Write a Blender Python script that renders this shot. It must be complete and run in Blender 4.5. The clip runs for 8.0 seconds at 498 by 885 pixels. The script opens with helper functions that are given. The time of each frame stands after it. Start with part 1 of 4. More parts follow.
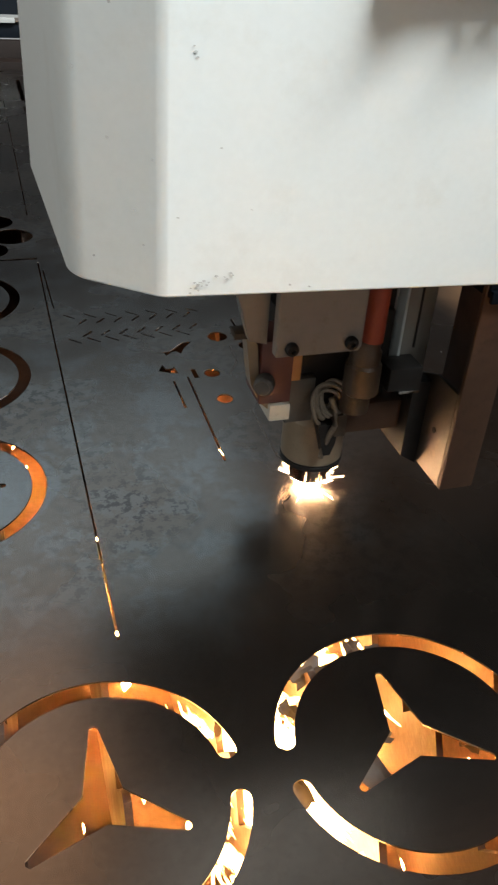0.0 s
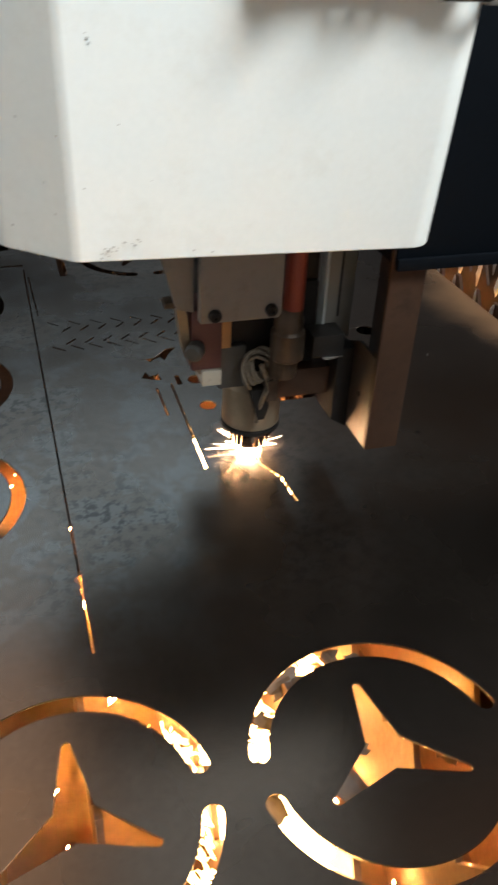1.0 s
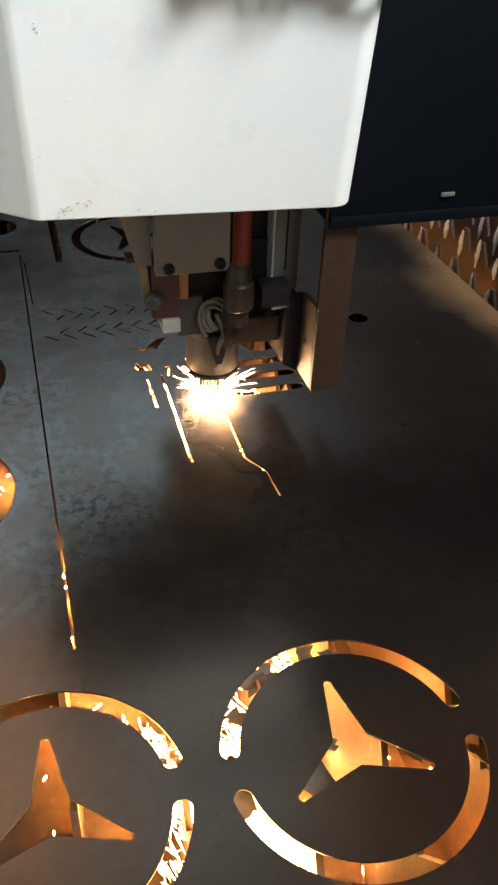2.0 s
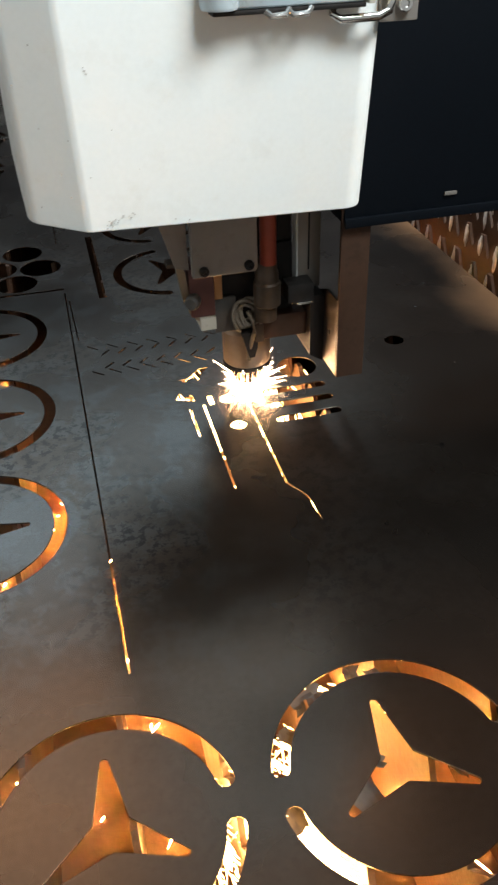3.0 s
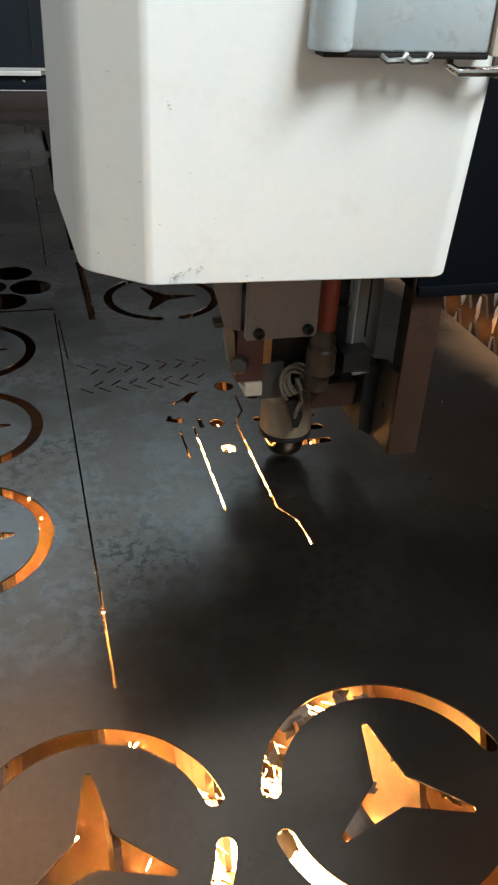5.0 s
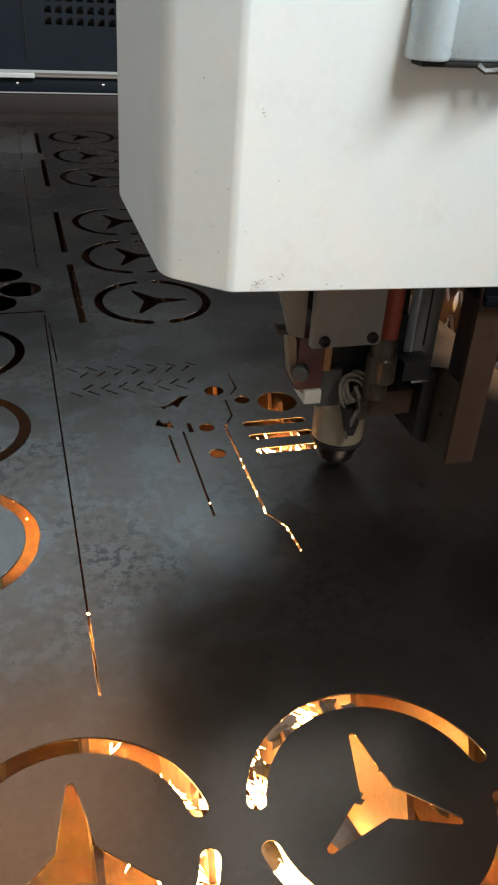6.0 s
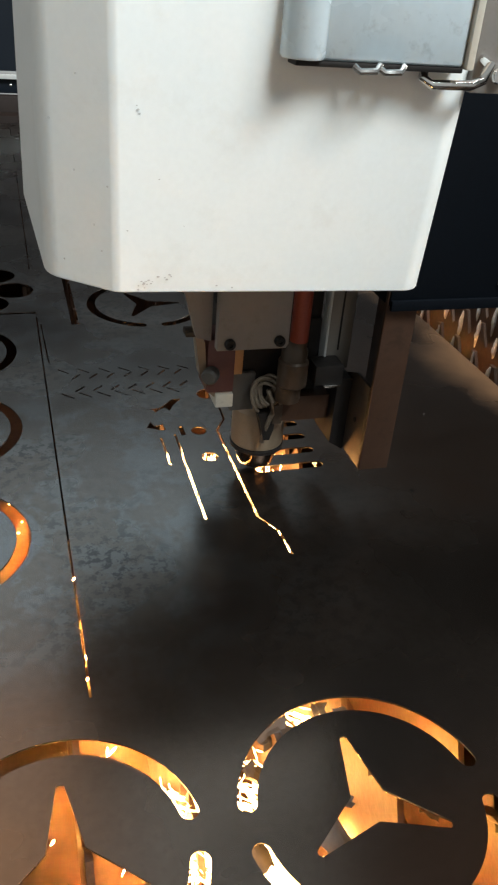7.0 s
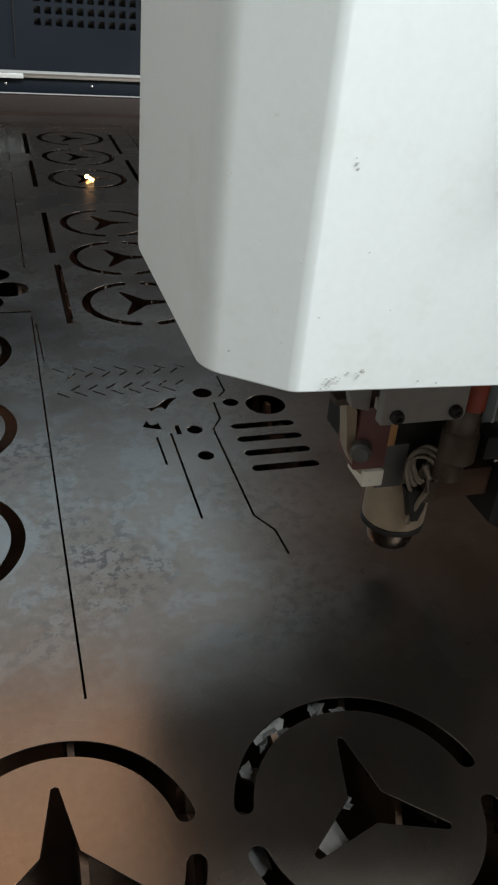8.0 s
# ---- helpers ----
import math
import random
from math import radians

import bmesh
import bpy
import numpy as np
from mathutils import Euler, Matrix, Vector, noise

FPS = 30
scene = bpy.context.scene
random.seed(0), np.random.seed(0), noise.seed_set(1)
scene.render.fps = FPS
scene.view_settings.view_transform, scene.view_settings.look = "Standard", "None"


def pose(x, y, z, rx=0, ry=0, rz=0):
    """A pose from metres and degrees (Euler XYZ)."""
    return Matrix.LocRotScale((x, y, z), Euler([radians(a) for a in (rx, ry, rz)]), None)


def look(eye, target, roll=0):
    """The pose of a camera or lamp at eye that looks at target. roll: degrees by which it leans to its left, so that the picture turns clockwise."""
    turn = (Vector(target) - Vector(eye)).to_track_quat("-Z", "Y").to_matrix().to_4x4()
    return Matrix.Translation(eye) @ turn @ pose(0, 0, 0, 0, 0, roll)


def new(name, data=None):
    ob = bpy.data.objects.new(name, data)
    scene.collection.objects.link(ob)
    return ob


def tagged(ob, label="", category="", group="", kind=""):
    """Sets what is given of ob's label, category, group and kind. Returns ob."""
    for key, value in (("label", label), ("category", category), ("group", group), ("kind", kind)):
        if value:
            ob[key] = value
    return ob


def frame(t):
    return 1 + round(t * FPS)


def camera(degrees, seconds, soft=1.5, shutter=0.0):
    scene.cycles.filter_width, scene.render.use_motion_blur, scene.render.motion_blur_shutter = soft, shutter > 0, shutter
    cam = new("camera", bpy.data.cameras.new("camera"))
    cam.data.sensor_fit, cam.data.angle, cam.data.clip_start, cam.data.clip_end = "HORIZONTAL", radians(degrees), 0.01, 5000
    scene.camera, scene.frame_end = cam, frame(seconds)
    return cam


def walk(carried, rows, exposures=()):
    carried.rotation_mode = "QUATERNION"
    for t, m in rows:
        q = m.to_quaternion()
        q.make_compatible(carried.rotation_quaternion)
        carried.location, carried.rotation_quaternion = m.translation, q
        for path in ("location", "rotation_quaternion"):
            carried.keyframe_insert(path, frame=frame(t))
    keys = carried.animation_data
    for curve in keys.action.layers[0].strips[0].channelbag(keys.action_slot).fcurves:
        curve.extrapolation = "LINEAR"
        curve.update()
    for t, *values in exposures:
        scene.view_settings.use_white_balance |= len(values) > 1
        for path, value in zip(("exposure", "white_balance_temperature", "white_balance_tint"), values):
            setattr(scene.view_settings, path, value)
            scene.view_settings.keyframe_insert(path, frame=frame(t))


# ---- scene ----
def view(x, y, z, yaw, pitch, roll):
    """Camera pose from its place, heading, tilt and lean."""
    return pose(x, y, z, 90 + pitch, 0, yaw) @ pose(0, 0, 0, 0, 0, roll)


# ---- camera and its way ----
cam = camera(34.29, 8.0, soft=2.2, shutter=0.4)
walk(cam, [
    (0.0, view(-0.0162, 0.0093, 0.3781, -18.738, -34.150, 4.040)),
    (0.5, view(-0.0123, 0.0086, 0.3804, -18.300, -34.479, 3.341)),
    (0.8, view(-0.0124, 0.0085, 0.3783, -18.337, -34.394, 3.446)),
    (1.0, view(0.0036, 0.0108, 0.3818, -18.365, -34.212, 3.041)),
    (1.2, view(0.0195, 0.0116, 0.3989, -18.775, -34.859, 3.438)),
    (2.3, view(0.0334, 0.0094, 0.4087, -15.907, -37.010, 1.283)),
    (2.5, view(0.0390, 0.0093, 0.4100, -14.935, -36.479, -0.168)),
    (2.7, view(0.0344, -0.0035, 0.4304, -13.767, -36.226, -1.781)),
    (3.0, view(0.0273, -0.0038, 0.4265, -13.199, -35.504, -1.993)),
    (3.5, view(0.0046, -0.0015, 0.4080, -13.629, -34.742, -0.852)),
    (3.8, view(0.0036, -0.0053, 0.4076, -13.932, -34.013, 0.014)),
    (4.0, view(0.0094, -0.0050, 0.4116, -14.173, -33.697, 0.356)),
    (4.2, view(0.0118, -0.0055, 0.4124, -14.442, -33.397, 0.646)),
    (5.3, view(-0.0044, -0.0065, 0.4042, -16.849, -31.815, 3.447)),
    (5.5, view(-0.0001, -0.0041, 0.4060, -16.824, -31.933, 3.265)),
    (6.0, view(0.0022, -0.0025, 0.4037, -17.141, -31.664, 3.839)),
    (6.5, view(-0.0032, -0.0049, 0.4040, -17.842, -31.312, 4.826)),
    (7.0, view(-0.0018, -0.0031, 0.4026, -18.108, -31.230, 4.986)),
    (7.2, view(0.0006, -0.0035, 0.4030, -18.023, -31.328, 4.781)),
    (7.5, view(-0.0007, -0.0026, 0.4015, -18.177, -31.235, 4.968)),
    (8.0, view(0.0000, 0.0000, 0.4000, -18.350, -31.250, 4.980)),
], exposures=[(0.0, 0.0), (1.2, 0.0), (2.3, -0.05), (3.6, -0.05), (3.9, 0.1), (4.3, 0.1), (4.6, -0.03), (7.05, -0.03), (7.4, 0.17), (8.0, 0.17)])

# ---- light ----
world = bpy.data.worlds.new("workshop_air")
scene.world = world
world.use_nodes = True
world.node_tree.nodes["Background"].inputs[0].default_value = (0.62, 0.72, 0.8, 1)
world.node_tree.nodes["Background"].inputs[1].default_value = 0.04


def area_lamp(name, eye, target, sx, sy, watts, colour):
    data = bpy.data.lights.new(name, "AREA")
    data.shape, data.size, data.size_y, data.energy, data.color = "RECTANGLE", sx, sy, watts, colour
    ob = new(name, data)
    ob.matrix_world = look(eye, target)
    return ob


# unseen key lamp, placed to match the shadow on the cover
area_lamp("upper_right_key_lamp", (1.0, -0.95, 2.45), (0.1, 0.35, 0.35), 1.25, 0.85, 174, (0.89, 0.98, 1.0))
# unseen fill from the left, added for the cover's side facets
area_lamp("west_fill_lamp", (-3.85, 0.2, 1.7), (0.0, 0.5, 0.3), 1.8, 1.2, 22, (0.90, 0.98, 0.95))
# unseen overhead lamp, added for the bluish reflection on the sheet
area_lamp("bluish_back_lamp", (-0.4, 4.65, 3.36), (-0.4, 4.65, 0.0), 4.0, 2.2, 82, (0.62, 0.86, 1.0))
# unseen overhead lamp, added to tint the near sheet's reflection warm
area_lamp("warm_reflection_lamp", (-0.1, 2.5, 3.36), (-0.1, 2.5, 0.0), 2.4, 1.3, 40.0, (1.0, 0.62, 0.37))
# unseen fill, added to brighten the slats and the sheet's rim
area_lamp("east_fill_lamp", (4.85, 0.7, 1.9), (0.6, 0.9, 0.0), 1.8, 1.2, 230, (1.0, 0.95, 0.88))


# ---- materials ----
def material(name, colour, rough=0.5, metal=0.0, grain=60.0, vary=0.15, blotch=6.0, bump=0.05, rough_vary=0.1, stain=None, stain_amount=0.0, spec=0.5):
    m = bpy.data.materials.new(name)
    m.use_nodes = True
    nt = m.node_tree
    n, l = nt.nodes, nt.links
    b = n["Principled BSDF"]
    b.inputs["Metallic"].default_value = metal
    b.inputs["Specular IOR Level"].default_value = spec
    co = n.new("ShaderNodeTexCoord")
    fine = n.new("ShaderNodeTexNoise")
    fine.inputs["Scale"].default_value, fine.inputs["Detail"].default_value = grain, 6
    big = n.new("ShaderNodeTexNoise")
    big.inputs["Scale"].default_value, big.inputs["Detail"].default_value = blotch, 4
    for t in (fine, big):
        l.new(co.outputs["Object"], t.inputs["Vector"])
    mixv = n.new("ShaderNodeMath")
    mixv.operation = "ADD"
    l.new(fine.outputs["Fac"], mixv.inputs[0])
    l.new(big.outputs["Fac"], mixv.inputs[1])
    scale = n.new("ShaderNodeMapRange")
    scale.inputs["From Min"].default_value, scale.inputs["From Max"].default_value = 0.5, 1.5
    scale.inputs["To Min"].default_value, scale.inputs["To Max"].default_value = 1 - vary, 1 + vary
    l.new(mixv.outputs[0], scale.inputs["Value"])
    mul = n.new("ShaderNodeVectorMath")
    mul.operation = "SCALE"
    mul.inputs[0].default_value = colour[:3]
    l.new(scale.outputs[0], mul.inputs["Scale"])
    out = mul.outputs[0]
    if stain:
        sp = n.new("ShaderNodeTexNoise")
        sp.inputs["Scale"].default_value, sp.inputs["Detail"].default_value, sp.inputs["Roughness"].default_value = blotch * 4, 8, 0.7
        l.new(co.outputs["Object"], sp.inputs["Vector"])
        ramp = n.new("ShaderNodeValToRGB")
        ramp.color_ramp.elements[0].position, ramp.color_ramp.elements[1].position = 0.55, 0.68
        l.new(sp.outputs["Fac"], ramp.inputs[0])
        fac = n.new("ShaderNodeMath")
        fac.operation = "MULTIPLY"
        fac.inputs[1].default_value = stain_amount
        l.new(ramp.outputs[0], fac.inputs[0])
        mx = n.new("ShaderNodeMix")
        mx.data_type = "RGBA"
        l.new(fac.outputs[0], mx.inputs[0])
        l.new(out, mx.inputs[6])
        mx.inputs[7].default_value = (*stain, 1)
        out = mx.outputs[2]
    l.new(out, b.inputs["Base Color"])
    rr = n.new("ShaderNodeMapRange")
    rr.inputs["From Min"].default_value, rr.inputs["From Max"].default_value = 0.3, 0.7
    rr.inputs["To Min"].default_value, rr.inputs["To Max"].default_value = max(rough - rough_vary, 0.03), min(rough + rough_vary, 1)
    l.new(big.outputs["Fac"], rr.inputs["Value"])
    l.new(rr.outputs[0], b.inputs["Roughness"])
    if bump:
        bp = n.new("ShaderNodeBump")
        bp.inputs["Strength"].default_value, bp.inputs["Distance"].default_value = bump, 0.002
        l.new(fine.outputs["Fac"], bp.inputs["Height"])
        l.new(bp.outputs[0], b.inputs["Normal"])
    return m


def glow(name, colour, strength):
    m = bpy.data.materials.new(name)
    m.use_nodes = True
    b = m.node_tree.nodes["Principled BSDF"]
    b.inputs["Base Color"].default_value = (0.02, 0.01, 0.005, 1)
    b.inputs["Emission Color"].default_value = (*colour, 1)
    b.inputs["Emission Strength"].default_value = strength
    return m


def steel_material():
    """Hot-rolled sheet: dull bluish metal, mottled, with darker oil marks and a rust-tinted rim."""
    m = material("mild_steel", (0.074, 0.061, 0.052), 0.27, 0.93, 220, 0.20, 6, 0.025, 0.08)
    nt = m.node_tree
    n, l = nt.nodes, nt.links
    b = n["Principled BSDF"]
    old = b.inputs["Base Color"].links[0].from_socket
    co = [x for x in n if x.type == "TEX_COORD"][0]
    # clusters of dark oily specks
    sp = n.new("ShaderNodeTexNoise")
    sp.inputs["Scale"].default_value, sp.inputs["Detail"].default_value, sp.inputs["Roughness"].default_value = 110, 9, 0.70
    cl = n.new("ShaderNodeTexNoise")
    cl.inputs["Scale"].default_value, cl.inputs["Detail"].default_value = 6, 4
    l.new(co.outputs["Object"], sp.inputs["Vector"])
    l.new(co.outputs["Object"], cl.inputs["Vector"])
    r1, r2 = n.new("ShaderNodeValToRGB"), n.new("ShaderNodeValToRGB")
    r1.color_ramp.elements[0].position, r1.color_ramp.elements[1].position = 0.50, 0.56
    r2.color_ramp.elements[0].position, r2.color_ramp.elements[1].position = 0.42, 0.60
    l.new(sp.outputs["Fac"], r1.inputs[0])
    l.new(cl.outputs["Fac"], r2.inputs[0])
    mu = n.new("ShaderNodeMath")
    mu.operation = "MULTIPLY"
    l.new(r1.outputs[0], mu.inputs[0])
    l.new(r2.outputs[0], mu.inputs[1])
    half = n.new("ShaderNodeMath")
    half.operation = "MULTIPLY"
    half.inputs[1].default_value = 0.8
    # the oily specks lie on the strip beside the long cut
    sx = n.new("ShaderNodeSeparateXYZ")
    l.new(co.outputs["Object"], sx.inputs[0])
    strip = n.new("ShaderNodeMapRange")
    strip.inputs["From Min"].default_value, strip.inputs["From Max"].default_value = 0.26, 0.10
    strip.inputs["To Min"].default_value = 0.25
    l.new(sx.outputs["X"], strip.inputs["Value"])
    # they fade out towards the near emblems
    near_fade = n.new("ShaderNodeMapRange")
    near_fade.inputs["From Min"].default_value, near_fade.inputs["From Max"].default_value = 0.31, 0.42
    near_fade.inputs["To Min"].default_value = 0.12
    l.new(sx.outputs["Y"], near_fade.inputs["Value"])
    patch = n.new("ShaderNodeMath")
    patch.operation = "MULTIPLY"
    l.new(near_fade.outputs[0], patch.inputs[0])
    l.new(strip.outputs[0], patch.inputs[1])
    keep = n.new("ShaderNodeMath")
    keep.operation = "MULTIPLY"
    l.new(mu.outputs[0], keep.inputs[0])
    l.new(patch.outputs[0], keep.inputs[1])
    l.new(keep.outputs[0], half.inputs[0])
    mx = n.new("ShaderNodeMix")
    mx.data_type = "RGBA"
    l.new(half.outputs[0], mx.inputs[0])
    # paler mill scale in ragged patches; also paints in the strip's bluish reflection
    sc = n.new("ShaderNodeTexNoise")
    sc.inputs["Scale"].default_value, sc.inputs["Detail"].default_value, sc.inputs["Roughness"].default_value = 24, 10, 0.72
    l.new(co.outputs["Object"], sc.inputs["Vector"])
    r3 = n.new("ShaderNodeMapRange")
    r3.inputs["From Min"].default_value, r3.inputs["From Max"].default_value = 0.485, 0.545
    r3.inputs["To Max"].default_value = 0.62
    l.new(sc.outputs["Fac"], r3.inputs["Value"])
    on = n.new("ShaderNodeMath")
    on.operation = "MULTIPLY"
    l.new(r3.outputs[0], on.inputs[0])
    l.new(patch.outputs[0], on.inputs[1])
    pale = n.new("ShaderNodeMix")
    pale.data_type = "RGBA"
    l.new(on.outputs[0], pale.inputs[0])
    l.new(old, pale.inputs[6])
    pale.inputs[7].default_value = (0.090, 0.087, 0.084, 1)
    l.new(pale.outputs[2], mx.inputs[6])
    mx.inputs[7].default_value = (0.028, 0.026, 0.025, 1)
    # rusty rim along the long edge
    sep = n.new("ShaderNodeSeparateXYZ")
    l.new(co.outputs["Object"], sep.inputs[0])
    jag = n.new("ShaderNodeMath")
    jag.operation = "MULTIPLY_ADD"
    jag.inputs[1].default_value = 0.16
    l.new(cl.outputs["Fac"], jag.inputs[0])
    l.new(sep.outputs["X"], jag.inputs[2])
    rim = n.new("ShaderNodeMapRange")
    rim.inputs["From Min"].default_value, rim.inputs["From Max"].default_value = 0.545, 0.61
    rim.inputs["To Max"].default_value = 0.75
    l.new(jag.outputs[0], rim.inputs["Value"])
    mx2 = n.new("ShaderNodeMix")
    mx2.data_type = "RGBA"
    l.new(rim.outputs[0], mx2.inputs[0])
    l.new(mx.outputs[2], mx2.inputs[6])
    mx2.inputs[7].default_value = (0.36, 0.22, 0.115, 1)
    bare = n.new("ShaderNodeMath")
    bare.operation = "MULTIPLY_ADD"
    bare.inputs[1].default_value, bare.inputs[2].default_value = -0.93, 0.93
    l.new(rim.outputs[0], bare.inputs[0])
    l.new(bare.outputs[0], b.inputs["Metallic"])
    # oil stains and spots with ragged edges: centre, half widths, strength, colour
    wob = n.new("ShaderNodeTexNoise")
    wob.inputs["Scale"].default_value, wob.inputs["Detail"].default_value = 16, 4
    l.new(co.outputs["Object"], wob.inputs["Vector"])
    last = mx2.outputs[2]
    for cx, cy, rx, ry, amount, colour in STAINS:
        mp = n.new("ShaderNodeMapping")
        mp.vector_type = "POINT"
        mp.inputs["Location"].default_value = (-cx / rx, -cy / ry, 0)
        mp.inputs["Scale"].default_value = (1 / rx, 1 / ry, 0)
        l.new(co.outputs["Object"], mp.inputs["Vector"])
        ln = n.new("ShaderNodeVectorMath")
        ln.operation = "LENGTH"
        l.new(mp.outputs[0], ln.inputs[0])
        ad = n.new("ShaderNodeMath")
        ad.operation = "MULTIPLY_ADD"
        ad.inputs[1].default_value = 0.55
        l.new(wob.outputs["Fac"], ad.inputs[0])
        l.new(ln.outputs["Value"], ad.inputs[2])
        fall = n.new("ShaderNodeMapRange")
        fall.inputs["From Min"].default_value, fall.inputs["From Max"].default_value = 1.22, 1.30
        fall.inputs["To Min"].default_value, fall.inputs["To Max"].default_value = amount, 0.0
        l.new(ad.outputs[0], fall.inputs["Value"])
        mz = n.new("ShaderNodeMix")
        mz.data_type = "RGBA"
        l.new(fall.outputs[0], mz.inputs[0])
        l.new(last, mz.inputs[6])
        mz.inputs[7].default_value = (*colour, 1)
        last = mz.outputs[2]
    l.new(last, b.inputs["Base Color"])
    return m


STAINS = [(0.02, 1.235, 0.15, 0.115, 0.55, (0.060, 0.053, 0.046)), (0.13, 0.768, 0.10, 0.055, 0.30, (0.083, 0.074, 0.067)), (0.185, 0.86, 0.06, 0.05, 0.35, (0.078, 0.071, 0.064)),
          (0.09, 1.475, 0.03, 0.03, 0.6, (0.055, 0.055, 0.055)), (0.125, 1.41, 0.04, 0.03, 0.55, (0.055, 0.055, 0.055)), (0.06, 1.945, 0.035, 0.06, 0.6, (0.046, 0.046, 0.046)),
          # the entry at 0.3291, 0.5262 paints in the dark of a pinhole
          (0.115, 0.865, 0.014, 0.018, 0.5, (0.097, 0.092, 0.087)), (-0.03, 0.515, 0.035, 0.045, 0.5, (0.092, 0.092, 0.092)), (0.3291, 0.5262, 0.0022, 0.0026, 0.95, (0.009, 0.009, 0.009)), (0.165, 1.99, 0.03, 0.03, 0.7, (0.041, 0.041, 0.041))]


STEEL = steel_material()
WHITE = material("white_powder_coat", (0.77, 0.79, 0.775), 0.42, 0, 260, 0.035, 4, 0.012, 0.08, (0.52, 0.48, 0.40), 0.16)
BLACK = material("black_painted_metal", (0.004, 0.0055, 0.008), 0.6, 0, 300, 0.2, 5, 0.05, spec=0.06)
GREY = material("grey_anodised_plate", (0.21, 0.19, 0.172), 0.5, 0.1, 150, 0.08, 20, 0.03, 0.1, (0.16, 0.13, 0.1), 0.5)
ALU = material("smoked_aluminium", (0.052, 0.027, 0.017), 0.55, 0.0, 120, 0.2, 14, 0.05, 0.12, (0.025, 0.015, 0.010), 0.6, spec=0.22)
RAIL = material("pale_rail_metal", (0.20, 0.18, 0.16), 0.45, 0.3, 120, 0.1, 16, 0.03)
DARK = material("dark_machine_parts", (0.016, 0.014, 0.013), 0.55, 0.0, 150, 0.3, 25, 0.1, spec=0.2)
HOSE = material("red_hose_rubber", (0.24, 0.04, 0.02), 0.5, 0, 200, 0.12, 30, 0.03)
BRASS = material("heat_stained_brass", (0.065, 0.045, 0.031), 0.45, 0.4, 150, 0.2, 40, 0.05, 0.1, (0.12, 0.08, 0.05), 0.6)
NOZZLE = material("nickel_nozzle_body", (0.30, 0.225, 0.155), 0.38, 0.35, 150, 0.1, 40, 0.03, 0.1, (0.22, 0.17, 0.12), 0.5)
COPPER = material("smoky_polished_copper", (0.13, 0.10, 0.08), 0.16, 0.9, 90, 0.2, 30, 0.02, 0.05)
STRIP = material("bright_copper_strip", (0.46, 0.24, 0.10), 0.4, 0.4, 150, 0.15, 40, 0.03)
CERAMIC = material("ivory_ceramic", (0.55, 0.50, 0.42), 0.4, 0, 150, 0.06, 40, 0.02, 0.1, (0.3, 0.24, 0.17), 0.4)
BROWN = material("dark_red_laminate", (0.10, 0.035, 0.03), 0.5, 0, 150, 0.15, 40, 0.03)
CABLE = material("braided_cable", (0.17, 0.135, 0.10), 0.45, 0.3, 700, 0.5, 60, 0.5)
CHROME = material("bright_steel_wire", (0.75, 0.75, 0.74), 0.2, 1.0, 150, 0.05, 30, 0.02)
BOXGREY = material("pale_blue_plastic_cover", (0.54, 0.63, 0.68), 0.28, 0, 200, 0.05, 14, 0.02, 0.06, (0.08, 0.09, 0.1), 0.3)
CABINET = material("dark_blue_cabinet_paint", (0.003, 0.0065, 0.012), 0.5, 0, 250, 0.15, 4, 0.04, spec=0.25)
FRAME = material("rusty_bed_frame", (0.019, 0.012, 0.010), 0.6, 0.3, 120, 0.3, 8, 0.1)
PALE = material("pale_metal_strip", (0.62, 0.64, 0.63), 0.35, 0.4, 120, 0.08, 10, 0.02)
SLAT = material("scorched_slat_steel", (0.075, 0.043, 0.028), 0.6, 0.15, 180, 0.3, 22, 0.25, 0.12, (0.13, 0.08, 0.05), 0.5)
TOOTH = material("drip_metal_glint_white", (0.97, 0.96, 0.94), 0.3, 0.0, 400, 0.12, 60, 0.4)
SLAG = material("slag_dust", (0.10, 0.06, 0.04), 0.85, 0.1, 90, 0.4, 12, 0.4)
CONCRETE = material("workshop_concrete", (0.25, 0.25, 0.24), 0.8, 0, 30, 0.15, 2, 0.1)
PLASTER = material("workshop_wall_paint", (0.5, 0.52, 0.53), 0.8, 0, 20, 0.06, 1, 0.05)
GLASS_DARK = material("dim_window_pane", (0.02, 0.025, 0.028), 0.08, 0, 50, 0.2, 9, 0.0)
OLIVE = material("scuffed_grey_parts", (0.075, 0.07, 0.064), 0.6, 0.1, 60, 0.4, 20, 0.2)
CEILING = material("brown_ceiling_paint", (0.30, 0.19, 0.13), 0.8, 0, 20, 0.06, 1, 0.05)
SMUDGE = material("soot_smudge", (0.46, 0.45, 0.43), 0.7, 0, 300, 0.4, 80, 0.1)
ARC = glow("white_hot_arc", (1.0, 0.62, 0.33), 330)
SPARK = glow("white_hot_sparks", (1.0, 0.50, 0.15), 60)
EMBER = glow("orange_fill_sparks", (1.0, 0.40, 0.10), 3600)


# ---- mesh tools ----
def bm_box(bm, x0, x1, y0, y1, z0, z1, bevel=0.0):
    m = Matrix.LocRotScale(((x0 + x1) / 2, (y0 + y1) / 2, (z0 + z1) / 2), None, (x1 - x0, y1 - y0, z1 - z0))
    vs = bmesh.ops.create_cube(bm, size=1, matrix=m)["verts"]
    if bevel:
        es = list({e for v in vs for e in v.link_edges})
        bmesh.ops.bevel(bm, geom=es, offset=bevel, segments=2, affect="EDGES", profile=0.6)
    return bm


def box(x0, x1, y0, y1, z0, z1, bevel=0.0):
    return bm_box(bmesh.new(), x0, x1, y0, y1, z0, z1, bevel)


